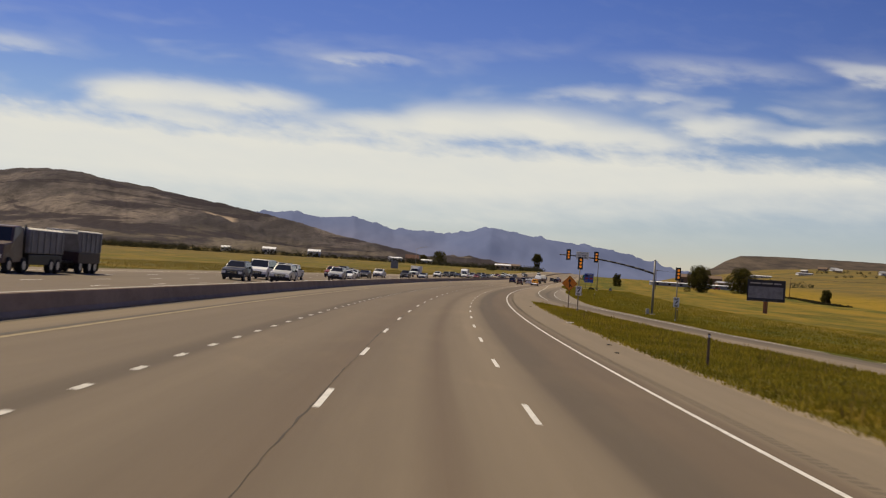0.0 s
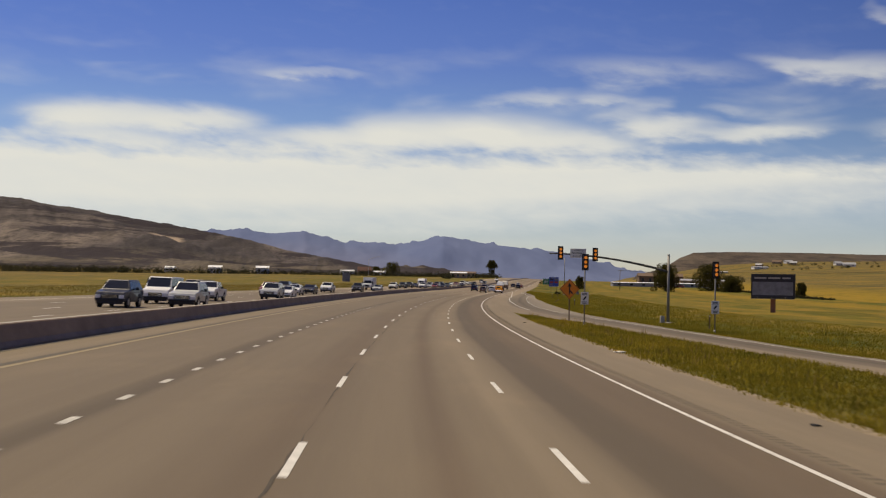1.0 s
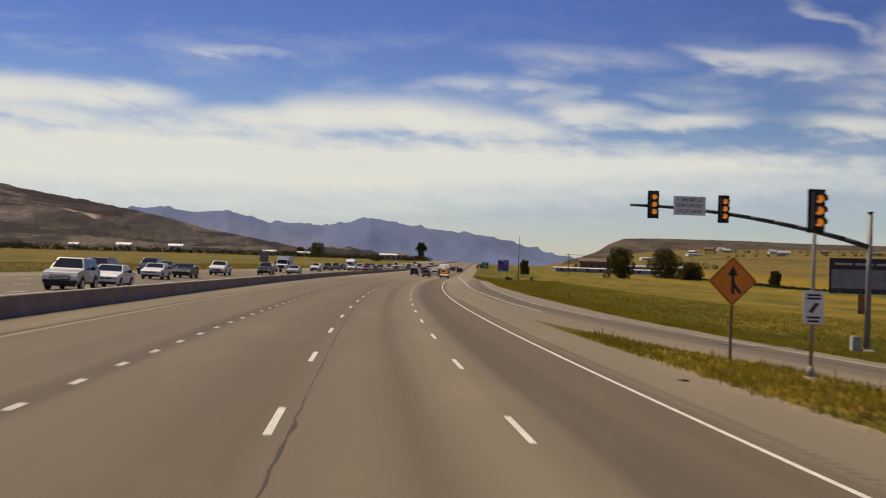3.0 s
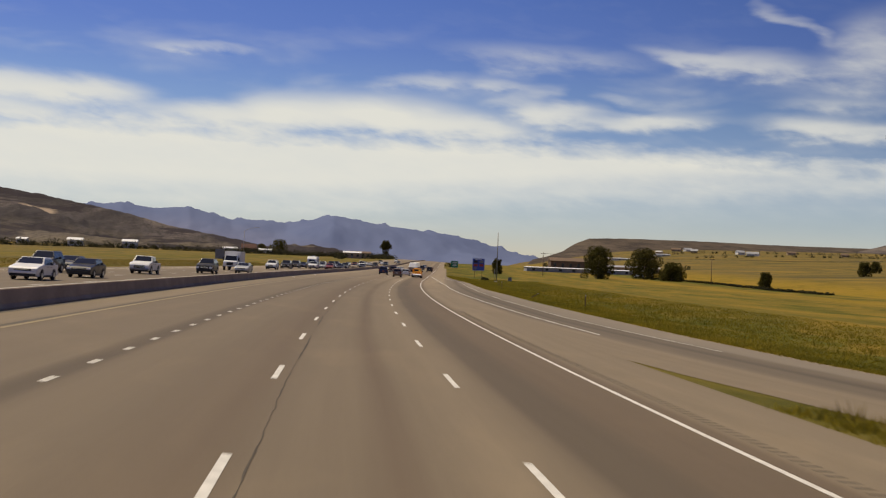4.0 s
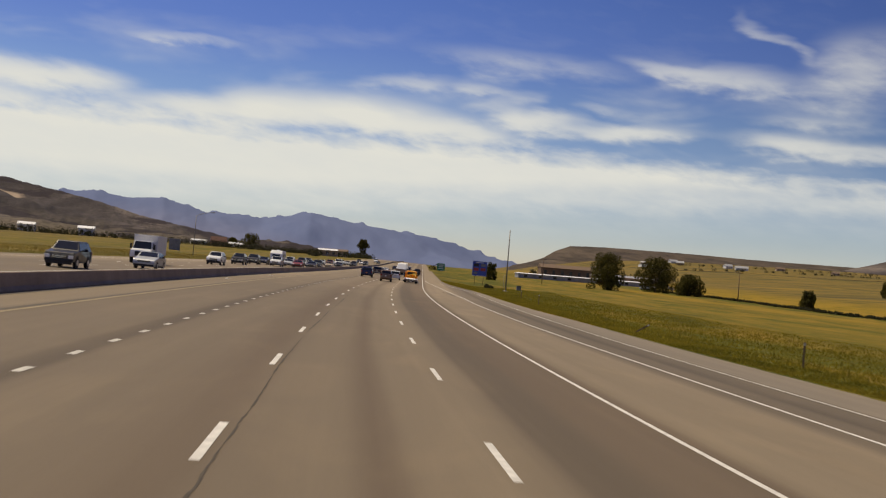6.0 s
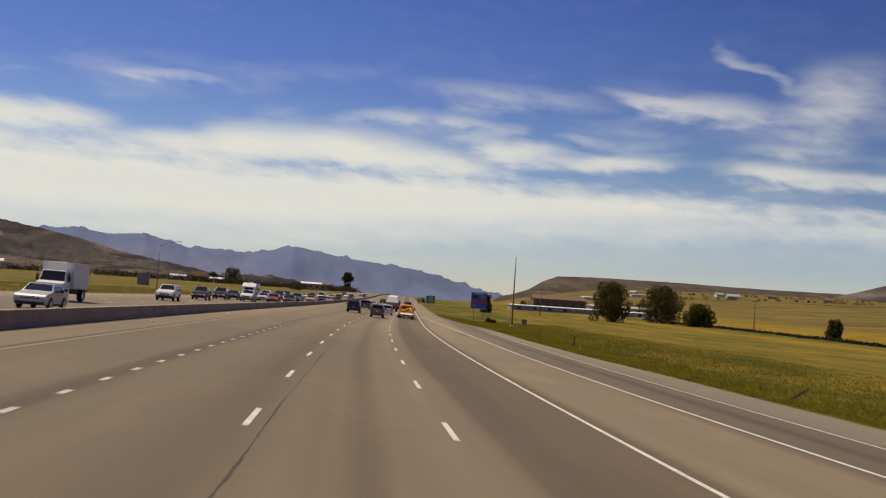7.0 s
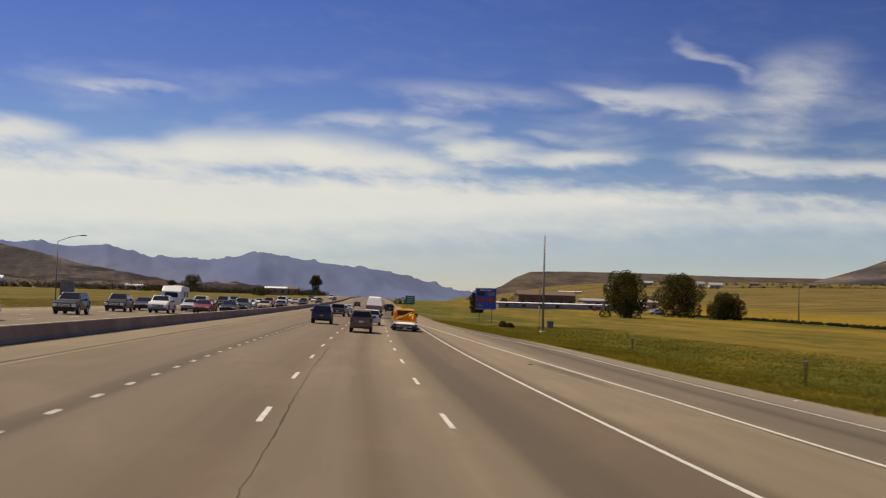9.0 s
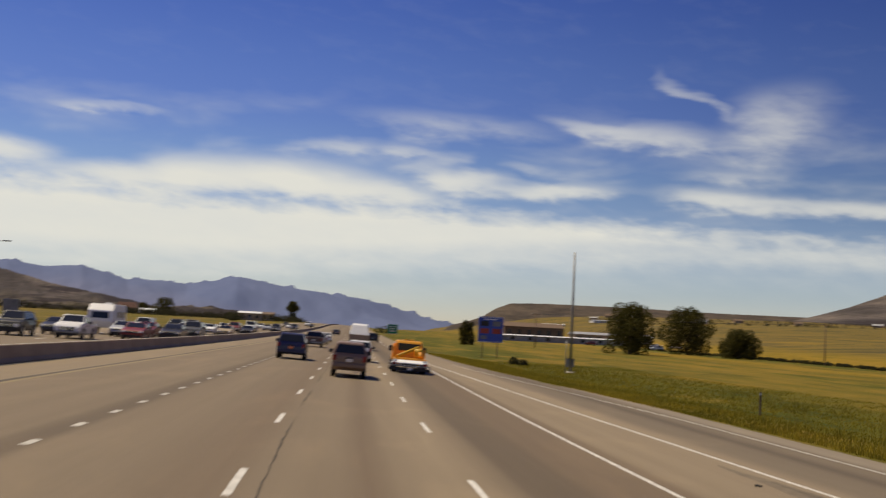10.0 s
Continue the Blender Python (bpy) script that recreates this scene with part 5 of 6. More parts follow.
def camper(m, label):
    """A white travel trailer hitched behind a pickup; rear at the origin."""
    root = thing("travel_trailer", m, label, "trailer", "oncoming traffic")
    shell = [(0.0, 0.75), (0.0, 2.55), (0.25, 2.85), (5.6, 2.85), (6.3, 2.2), (6.4, 1.2), (6.1, 0.6), (0.2, 0.6)]
    part("shell", hull(shell, 1.2, 2.4, 2.85, 0.08, 0.08), M["tank_white"], root, "white ribbed shell")
    part("front_window", edge_panel((6.38, 1.45), (6.3, 2.1), 0.9, 0.85, 1, 0.05, 0.95), M["glass"], root)
    for side in (-1, 1):
        part("stripe", box(side * 1.2, side * 1.215, 0.3, 6.0, 1.1, 1.3), M["dull_steel"], root, "grey side stripe")
        for y in (1.2, 3.2):
            part("side_window", box(side * 1.2, side * 1.22, y, y + 0.9, 1.6, 2.2, 0.005), M["glass"], root)
        for y in (2.2, 3.0):
            wheel(root, side * 1.05, y, 0.34, 0.24)
    part("roof_vent", box(-0.3, 0.3, 2.6, 3.2, 2.85, 3.02, 0.03), M["tank_white"], root)
    part("hitch", box(-0.08, 0.08, 6.3, 7.5, 0.45, 0.6), M["black_steel"], root)


camper(on_road(413.0, -23.6, True), "white travel trailer towed on the far carriageway")


# ---- ramp signals and roadside signs ----
def flat_text(body, size, mat, m, parent, width):
    """Raised lettering in the built-in font, turned into a mesh."""
    cu = bpy.data.curves.new("lettering", "FONT")
    cu.body, cu.size, cu.extrude, cu.align_x, cu.align_y = body, size, 0.004, "CENTER", "CENTER"
    tmp = bpy.data.objects.new("lettering", cu)
    scene.collection.objects.link(tmp)
    bpy.context.view_layer.update()
    me = bpy.data.meshes.new_from_object(tmp.evaluated_get(bpy.context.evaluated_depsgraph_get()))
    bpy.data.objects.remove(tmp)
    xs = [v.co.x for v in me.vertices]
    k = width / max(0.01, max(xs) - min(xs))
    me.transform(Matrix.Diagonal((k, 1, 1, 1)))
    me.transform(m)
    me.materials.append(mat)
    ob = new("lettering", me)
    ob.parent = parent
    return tagged(ob, "black lettering")


def facing(s, u, z, turn=0.0):
    """A pose whose -y side faces the traffic coming along the road."""
    p = at(s, u, z)
    return pose(p.x, p.y, p.z, 0, 0, -math.degrees(heading(s)) + turn)


def signal_head(root, x, z, y=0.0, name="signal_head"):
    """Three amber-lit lenses in a black housing with visors; lenses face -y."""
    head = part(name, box(x - 0.18, x + 0.18, y - 0.12, y + 0.12, z - 0.56, z + 0.56, 0.03), M["black_steel"], root, "black three-lens signal head")
    part("backing", box(x - 0.27, x + 0.27, y + 0.125, y + 0.14, z - 0.66, z + 0.66, 0.01), M["black_steel"], head, "black backplate")
    for i in (-1, 0, 1):
        zz = z + 0.35 * i
        part("lens", tube((x, y - 0.145, zz), (x, y - 0.115, zz), 0.125, sides=16), M["amber"], head, "amber lens")
        bm = bmesh.new()
        for a in range(13):
            t = radians(-20 + 220 * a / 12)
            for yy in (y - 0.40, y - 0.12):
                bm.verts.new((x + 0.155 * math.cos(t), yy, zz + 0.155 * math.sin(t)))
        bm.verts.ensure_lookup_table()
        for a in range(12):
            bm.faces.new((bm.verts[2 * a], bm.verts[2 * a + 2], bm.verts[2 * a + 3], bm.verts[2 * a + 1]))
        bmesh.ops.solidify(bm, geom=list(bm.faces), thickness=0.008)
        part("visor", bm, M["black_steel"], head, "black visor")
    return head


def build_mast_arm():
    root = thing("signal_mast_arm", facing(143.0, 23.6, -0.92), "galvanised mast-arm pole carrying two ramp signals and a sign", "traffic signal")
    part("pole", tube((0, 0, 0), (0, 0, 6.7), 0.15, 0.115, 14), M["galvanised"], root, "galvanised steel pole")
    part("footing", tube((0, 0, -0.3), (0, 0, 0.12), 0.42, sides=14), M["pale_concrete"], root, "round concrete footing")
    part("base_plate", box(-0.28, 0.28, -0.28, 0.28, 0.12, 0.16, 0.01), M["galvanised"], root)
    part("cap", tube((0, 0, 6.7), (0, 0, 6.76), 0.15), M["dull_steel"], root)
    bm = bmesh.new()
    pts = [(-0.1 - 11.6 * t, -0.05, 5.05 + 1.62 * math.sin(t * math.pi / 2) ** 0.85) for t in [i / 10 for i in range(11)]]
    for i in range(10):
        tube(pts[i], pts[i + 1], 0.125 - 0.006 * i, 0.125 - 0.006 * (i + 1), 10, bm)
    # the arm's shade is put into its dark colour
    part("arm", bm, M["arm_steel"], root, "long curved arm with its backlit shade in the colour")
    signal_head(root, -10.6, 6.72, -0.2)
    signal_head(root, -7.2, 6.62, -0.2)
    sign = part("sign_panel", box(-9.66, -8.12, -0.24, -0.21, 6.26, 7.16, 0.02), M["white_sign"], root, "white regulatory sign panel")
    for row, z in (("1 VEHICLE", 6.98), ("PER GREEN", 6.71), ("EACH LANE", 6.44)):
        flat_text(row, 0.24, M["black_letter"], Matrix.Translation((-8.9, -0.245, z)) @ Matrix.Rotation(radians(90), 4, "X"), sign, 1.2)
    part("cabinet", box(-0.75, -0.35, -0.1, 0.25, 0.0, 0.75, 0.02), M["pale_concrete"], root, "small pale control cabinet")


build_mast_arm()


def pole_signal(s, u, base, label):
    root = thing("pole_signal", facing(s, u, base), label, "traffic signal", "ramp pole signals")
    part("pole", tube((0, 0, 0), (0, 0, 5.6), 0.06, 0.055, 10), M["galvanised"], root, "slim steel pole")
    part("footing", tube((0, 0, -0.2), (0, 0, 0.06), 0.22), M["pale_concrete"], root)
    part("base_collar", tube((0, 0, 0.06), (0, 0, 0.4), 0.12, 0.08), M["galvanised"], root)
    signal_head(root, 0.02, 5.05, -0.18)
    sign = part("sign_panel", box(-0.31, 0.31, -0.10, -0.075, 1.65, 2.65, 0.01), M["white_sign"], root, "small white stop-here sign")
    for z, w in ((2.52, 0.2), (2.42, 0.22), (1.85, 0.21), (1.74, 0.17)):
        part("text_bar", box(-w, w, -0.106, -0.1, z - 0.03, z + 0.03), M["black_letter"], sign)
    part("arrow", slab([(-0.16, -0.101, 2.02), (-0.04, -0.101, 1.98), (0.16, -0.101, 2.26), (0.06, -0.101, 2.32)], (0, -1, 0), 0.006), M["black_letter"], sign, "black slanting arrow")


pole_signal(122.5, 13.1, -0.55, "slim pole with ramp signal and small white sign")
pole_signal(119.5, 22.9, -1.05, "slim pole with ramp signal beside the ramp's outer edge")


def build_merge_sign():
    root = thing("warning_sign", facing(128.5, 12.5, -0.55), "orange diamond warning sign with a black arrow symbol", "road sign")
    part("post", box(-0.05, 0.05, -0.02, 0.04, 0.0, 2.6, 0.01), M["brown_wood"], root, "square post")
    part("panel", slab([(0, -0.04, 1.97), (0.88, -0.04, 2.85), (0, -0.04, 3.73), (-0.88, -0.04, 2.85)], (0, -1, 0), 0.02), M["orange_sign"], root, "orange diamond panel")
    rim = bmesh.new()
    c = [(0, 2.03), (0.82, 2.85), (0, 3.67), (-0.82, 2.85)]
    for i in range(4):
        a, b = c[i], c[(i + 1) % 4]
        tube((a[0], -0.064, a[1]), (b[0], -0.064, b[1]), 0.012, sides=6, bm=rim)
    part("border", rim, M["black_letter"], root, "black border")
    bm = box(-0.05, 0.06, -0.066, -0.06, 2.4, 3.12)
    slab([(-0.18, -0.06, 3.05), (0.18, -0.06, 3.05), (0.0, -0.06, 3.4)], (0, -1, 0), 0.006, bm)
    slab([(0.05, -0.06, 2.62), (0.26, -0.06, 2.40), (0.33, -0.06, 2.46), (0.06, -0.06, 2.8)], (0, -1, 0), 0.006, bm)
    part("symbol", bm, M["black_letter"], root, "black merging arrow")


build_merge_sign()


def build_billboard():
    root = thing("billboard", facing(215.0, 51.6, -1.0, -28.0), "dark advertising billboard on a single rust-brown post", "billboard")
    part("post", box(-0.34, 0.34, -0.1, 0.45, 0.0, 2.5, 0.03), M["rust"], root, "rust-brown post")
    part("frame_box", box(-3.45, 3.45, -0.12, 0.35, 2.2, 6.1, 0.04), M["black_steel"], root, "dark sign box")
    face = part("face", box(-3.3, 3.3, -0.15, -0.115, 2.4, 6.0), M["bill_dark"], root, "dark printed face")
    part("picture", box(-3.2, 3.2, -0.165, -0.152, 2.75, 4.85), M["bill_grey"], face, "grey landscape picture")
    for x0, x1, z in ((-2.9, -1.0, 5.45), (-0.7, 1.2, 5.45), (1.5, 2.8, 5.45)):
        part("text_bar", box(x0, x1, -0.165, -0.152, z - 0.12, z + 0.12), M["pale_concrete"], face)
    part("catwalk", box(-3.4, 3.4, -0.75, -0.15, 2.12, 2.18), M["dull_steel"], root, "narrow steel catwalk")
    for x in (-2.2, 0.0, 2.2):
        part("lamp_arm", tube((x, -0.6, 2.15), (x, -1.0, 2.45), 0.03), M["dull_steel"], root)


build_billboard()


def panel_sign(name, s, u, base, w, h, foot, mat, label, panels=(), turn=0.0):
    root = thing(name, facing(s, u, base, turn), label, "road sign")
    for x in (-w * 0.3, w * 0.3):
        part("post", box(x - 0.06, x + 0.06, 0.02, 0.14, 0.0, foot + h * 0.9, 0.01), M["brown_wood"], root, "steel post")
    board = part("panel", box(-w / 2, w / 2, -0.05, 0.015, foot, foot + h, 0.02), mat, root, "flat sign panel")
    t = 0.06
    rim = box(-w / 2 + t, w / 2 - t, -0.056, -0.05, foot + t, foot + 2 * t)
    box(-w / 2 + t, w / 2 - t, -0.056, -0.05, foot + h - 2 * t, foot + h - t, bm=rim)
    part("border", rim, M["white_sign"], board, "white border")
    for x, z, pw, ph, key in panels:
        part("logo_panel" if pw > 0.5 and ph > 0.5 else "text_bar", box(x - pw / 2, x + pw / 2, -0.062, -0.05, foot + z - ph / 2, foot + z + ph / 2), M[key], board)
    return root


panel_sign("service_sign", 458.0, 19.5, level(450) - 0.75, 3.5, 3.6, 2.2, M["blue_sign"], "blue roadside service sign with logo panels", [(-0.85, 2.65, 1.2, 0.7, "bill_dark"), (0.85, 2.65, 1.2, 0.7, "bill_grey"), (-0.85, 1.6, 1.2, 0.7, "red_panel"), (0.85, 1.6, 1.2, 0.7, "red_panel"), (-0.95, 0.7, 0.9, 0.5, "bill_grey"), (0.0, 3.25, 1.9, 0.16, "white_sign")])
panel_sign("guide_sign", 708.8, 14.2, level(709) - 0.75, 3.6, 3.4, 0.9, M["green_sign"], "green highway guide sign with white bars", [(0, 2.6, 2.4, 0.28, "white_sign"), (0, 1.8, 2.1, 0.28, "white_sign"), (0, 1.0, 2.4, 0.28, "white_sign")])


def tall_board(s, u, base, z, w, h, mat, label):
    root = thing("tall_sign", facing(s, u, base), label, "billboard")
    part("post", tube((0, 0.2, 0), (0, 0.2, z), 0.35, 0.3, 12), M["dull_steel"], root, "tall steel post")
    part("board", box(-w / 2, w / 2, -0.2, 0.5, z - h / 2, z + h / 2, 0.05), mat, root, "dark square board")


tall_board(566.8, -78.0, level(562) + 0.8, 2.15, 3.6, 4.1, M["bill_grey"], "grey upright board standing beside the far carriageway")


# ---- poles, posts and wires ----
def build_tall_pole():
    root = thing("steel_pole", facing(416.0, 23.1, level(416) - 1.08), "tall slim galvanised pole standing in the verge", "pole")
    part("shaft", tube((0, 0, 0), (0, 0, 12.7), 0.16, 0.09, 14), M["galvanised"], root, "tapered steel shaft")
    part("footing", tube((0, 0, -0.3), (0, 0, 0.15), 0.45), M["pale_concrete"], root)
    part("conduit", tube((-0.5, 0, 0.0), (-0.5, 0, 3.4), 0.045), M["dull_steel"], root, "thin conduit standing close beside")
    part("bracket", box(-0.5, 0.0, -0.04, 0.04, 3.3, 3.38), M["dull_steel"], root)


build_tall_pole()
for s, u in ((442.2, 28.0),):
    root = thing("utility_box", facing(s, u, ground_height(s, u)), "small dark utility box in the grass", "utility box")
    part("case", box(-0.5, 0.5, -0.4, 0.4, 0.0, 1.0, 0.05), M["bill_grey"], root)
    part("lid", box(-0.54, 0.54, -0.44, 0.44, 1.0, 1.06, 0.02), M["plastic"], root)


def delineator(s, u, h=1.1, dark=True):
    root = thing("marker_post", facing(s, u, ground_height(s, u) - 0.05), "slim dark roadside marker post in the grass", "post", "marker posts")
    part("post", box(-0.05, 0.05, -0.015, 0.015, 0.0, h, 0.008), M["brown_wood"] if dark else M["galvanised"], root)
    part("reflector", box(-0.04, 0.04, -0.022, -0.014, h - 0.16, h - 0.06), M["white_sign"], root)
    return root


for s, u in ((43.7, 10.7), (353.0, 20.9), (313.5, 19.4), (230.1, 21.3), (128.0, 24.4), (60.0, 27.5)):
    delineator(s, u, 1.3)
leaning = delineator(254.0, 18.6, 1.15)
leaning.matrix_world = leaning.matrix_world @ pose(0, 0, 0.05, 0, 58, 0)
tagged(leaning, "dark roadside marker post knocked over in the grass")


def utility_pole(s, u, h=10.5, arms=1):
    root = thing("utility_pole", facing(s, u, ground_height(s, u) - 0.2), "weathered wooden utility pole with a crossarm", "pole", "utility poles")
    part("shaft", tube((0, 0, 0), (0, 0, h), 0.17, 0.11, 10), M["brown_wood"], root)
    part("crossarm", box(-1.2, 1.2, -0.06, 0.06, h - 0.7, h - 0.55), M["brown_wood"], root)
    for x in (-1.1, 0.0, 1.1):
        part("insulator", tube((x, 0, h - 0.55), (x, 0, h - 0.38), 0.05), M["pale_concrete"], root)
    return at(s, u, ground_height(s, u) - 0.2 + h - 0.4)


TOPS = [utility_pole(s, u) for s, u in ((626.9, 52.6), (563.6, 112.2), (502.0, 172.0), (442.5, 232.6))]


def wire(a, b, sag, offset):
    bm = bmesh.new()
    last = None
    for i in range(13):
        t = i / 12
        p = a.lerp(b, t) + Vector((offset, 0, -4 * sag * t * (1 - t)))
        if last is not None:
            tube(last, p, 0.022, sides=5, bm=bm)
        last = p
    ob = part("power_line", bm, M["black_steel"], None)
    tagged(ob, "thin sagging power line between wooden poles", "cable", "power lines")


for a, b in zip(TOPS, TOPS[1:]):
    for off in (-1.1, 0.0, 1.1):
        wire(a, b, 0.9, off)


def street_lamp(s, u, base):
    root = thing("street_lamp", facing(s, u, base), "tall street lamp with a long curved arm", "street lamp", "street lamps")
    h = 10.2
    part("pole", tube((0, 0, 0), (0, 0, h - 1.0), 0.10, 0.06, 10), M["galvanised"], root)
    bm = bmesh.new()
    pts = [(3.6 * t, 0, h - 1.0 + 1.0 * math.sin(t * math.pi / 2)) for t in [i / 6 for i in range(7)]]
    for i in range(6):
        tube(pts[i], pts[i + 1], 0.05, sides=8, bm=bm)
    part("arm", bm, M["galvanised"], root)
    part("lamp_head", box(3.4, 4.3, -0.16, 0.16, h - 0.06, h + 0.08, 0.03), M["dull_steel"], root)


street_lamp(442.4, -47.0, level(441) + 0.9)


# ---- trees, shrubs and grass ----
def leaf_cloud(seed, blobs, count, leaf):
    """Many small leaf clumps strewn through a set of uneven lobes."""
    rng = random.Random(seed)
    verts, faces = [], []
    total = sum(r ** 2.2 for *_, r in blobs)
    for cx, cy, cz, r in blobs:
        for _ in range(int(count * r ** 2.2 / total)):
            d = Vector((rng.gauss(0, 1), rng.gauss(0, 1), rng.gauss(0, 0.85))).normalized() * r * (0.55 + 0.5 * rng.random() ** 0.6)
            c = Vector((cx, cy, cz)) + d
            turn = Euler((rng.uniform(0, 6.3), rng.uniform(0, 6.3), rng.uniform(0, 6.3))).to_matrix()
            k = leaf * rng.uniform(0.6, 1.4)
            b = len(verts)
            for x, y, z in ((-k, 0, 0), (0, -0.55 * k, 0.12 * k), (k, 0, 0), (0, 0.55 * k, 0.12 * k)):
                verts.append(tuple(c + turn @ Vector((x, y, z))))
            faces.append((b, b + 1, b + 2, b + 3))
    return verts, faces


def tree(s, u, height, width, seed, label, count=14000, leaf=0.24, trunk=0.32, bare=0.0, base=None):
    """A tapered trunk with limbs, and a lobed crown as tall and as wide as given."""
    rng = random.Random(seed)
    ground = (ground_height(s, u) if base is None else base) - 0.1
    root = thing("tree", facing(s, u, ground, rng.uniform(0, 360)), label, "tree", "field trees")
    blobs = []
    for i in range(22):
        a, lift = i * 2.4 + rng.uniform(-0.5, 0.5), bare + (0.93 - bare) * ((i + rng.random()) / 22)
        reach = (0.30 + 0.70 * math.sin(math.pi * min(1.0, 0.22 + lift * 0.78)) ** 0.7) * rng.uniform(0.65, 1.0)
        size = width * rng.uniform(0.09, 0.15)
        out = max(0.0, width * 0.5 * reach - size)
        blobs.append((out * math.cos(a), out * math.sin(a), max(size * (0.55 if bare < 0.2 else 0.8) + height * bare, min(height - size, height * lift)), size))
    bm = tube((0, 0, 0), (0.1, 0.05, height * 0.45), trunk, trunk * 0.55, 9)
    for x, y, z, _ in blobs[::2]:
        tube((0.05, 0.02, height * rng.uniform(0.12, 0.3)), (x * 0.9, y * 0.9, z), trunk * 0.35, 0.04, 6, bm)
    core = [(0, 0, height * k, width * 0.20) for k in (0.3, 0.5, 0.68)]
    part("trunk", bm, M["bark"], root, "grey branching trunk")
    verts, faces = leaf_cloud(seed, blobs + core, count, leaf)
    me = bpy.data.meshes.new("crown")
    me.from_pydata(verts, [], faces)
    me.materials.append(M["leaf"])
    ob = new("crown", me)
    ob.parent = root
    tagged(ob, "dark green leafy crown")


tree(595.0, 72.7, 13.8, 18.0, 1, "broad dark green tree with a full low crown")
tree(626.0, 97.0, 14.2, 18.5, 2, "tall dark green tree with an open lobed crown", bare=0.03)
tree(603.0, 104.6, 8.2, 13.2, 3, "smaller rounded olive-green tree", 9000)
tree(518.0, 120.5, 5.8, 6.4, 4, "lone round bushy tree in the hay field", 2600, 0.26, 0.2)
tree(620.3, 32.1, 7.0, 6.4, 5, "small tree on the verge beside the road", 2200, 0.28, 0.2)
tree(742.0, 235.4, 8.0, 10.0, 6, "dark round tree at the edge of a field", 2200, 0.4)
tree(749.9, 261.1, 8.5, 11.0, 7, "dark round tree at the edge of a field", 2200, 0.4)
tree(877.6, 291.6, 8.0, 10.0, 8, "dark round tree at the edge of a field", 1800, 0.4)
tree(1297.0, -161.0, 15.0, 24.0, 9, "wide dark tree beyond the far carriageway", 3600, 0.45)
tree(1305.0, -180.0, 10.0, 14.0, 10, "rounded tree beyond the far carriageway", 2400, 0.4)
tree(1665.0, -71.7, 27.5, 23.0, 11, "tall lone tree with a round crown high on a bare trunk", 5200, 0.6, 0.6, 0.58, level(1665) + 0.9)


def shrub_row(name, line, size, gap, seed, label, leaf=0.34, per=150, bare=0.18):
    """An uneven row of shrubs: one mass of small leaf clumps."""
    rng = random.Random(seed)
    verts, faces = [], []
    for (s0, u0), (s1, u1) in zip(line, line[1:]):
        far = max(1.0, math.hypot(s1 - s0, u1 - u0))
        n = int(far / gap)
        for i in range(n):
            if rng.random() < bare:
                continue
            t = (i + rng.random()) / n
            s, u = s0 + (s1 - s0) * t, u0 + (u1 - u0) * t + rng.uniform(-2, 2)
            r = size * rng.uniform(0.5, 1.25)
            p = at(s, u, ground_height(s, u))
            v, f = leaf_cloud(rng.random(), [(p.x, p.y, p.z + r * 0.55, r), (p.x + r * 0.7, p.y + 0.4 * r, p.z + r * 0.35, r * 0.7)], per, leaf)
            b = len(verts)
            verts += v
            faces += [tuple(b + k for k in q) for q in f]
    me = bpy.data.meshes.new(name)
    me.from_pydata(verts, [], faces)
    me.materials.append(M["scrub"])
    tagged(new(name, me), label, "shrub", "", "stuff")


shrub_row("hedge", [(417.4, 108.9), (475.7, 108.8), (553.5, 116.6), (632.5, 113.7), (692.6, 106.1)], 0.42, 0.5, 21, "low dark hedge along the edge of the hay field", 0.26, 46, 0.05)
shrub_row("shrub_row", [(621.1, -320.1), (781.9, -258.0), (897.8, -198.4), (973.4, -142.0), (1060.6, -104.7), (1256.7, -48.5)], 3.0, 1.7, 22, "dark line of trees and shrubs beyond the left field", 0.36, 110, 0.0)
shrub_row("shrub_row", [(350.8, -480.0), (626.9, -409.9), (876.0, -300.5)], 3.0, 1.8, 23, "dark line of trees and shrubs beyond the left field", 0.36, 110, 0.0)
shrub_row("shrub_row", [(871.9, 361.4), (1021.4, 373.7), (1163.5, 475.6), (1245.2, 703.1)], 3.0, 13.0, 24, "scattered dark trees along far field edges", 0.6, 90, 0.4)
shrub_row("shrub_row", [(1144.8, 92.8), (1090.0, 148.5), (1065.2, 206.7)], 4.0, 5.0, 25, "dark trees round the far farm buildings", 0.6, 110, 0.2)


shrub_row("shrub_row", [(860, -60), (960, -66), (1080, -48), (1300, -44)], 2.6, 7.0, 29, "scattered dark bushes beyond the far carriageway", 0.5, 90, 0.25)
shrub_row("shrub", [(784.0, 12.6), (792.0, 13.4)], 1.7, 3.0, 30, "dark bush beside the far verge", 0.3, 200, 0.0)
shrub_row("shrub", [(437.4, 20.9), (441.4, 22.0)], 0.75, 2.0, 28, "low green bush in the verge grass", 0.16, 260, 0.0)


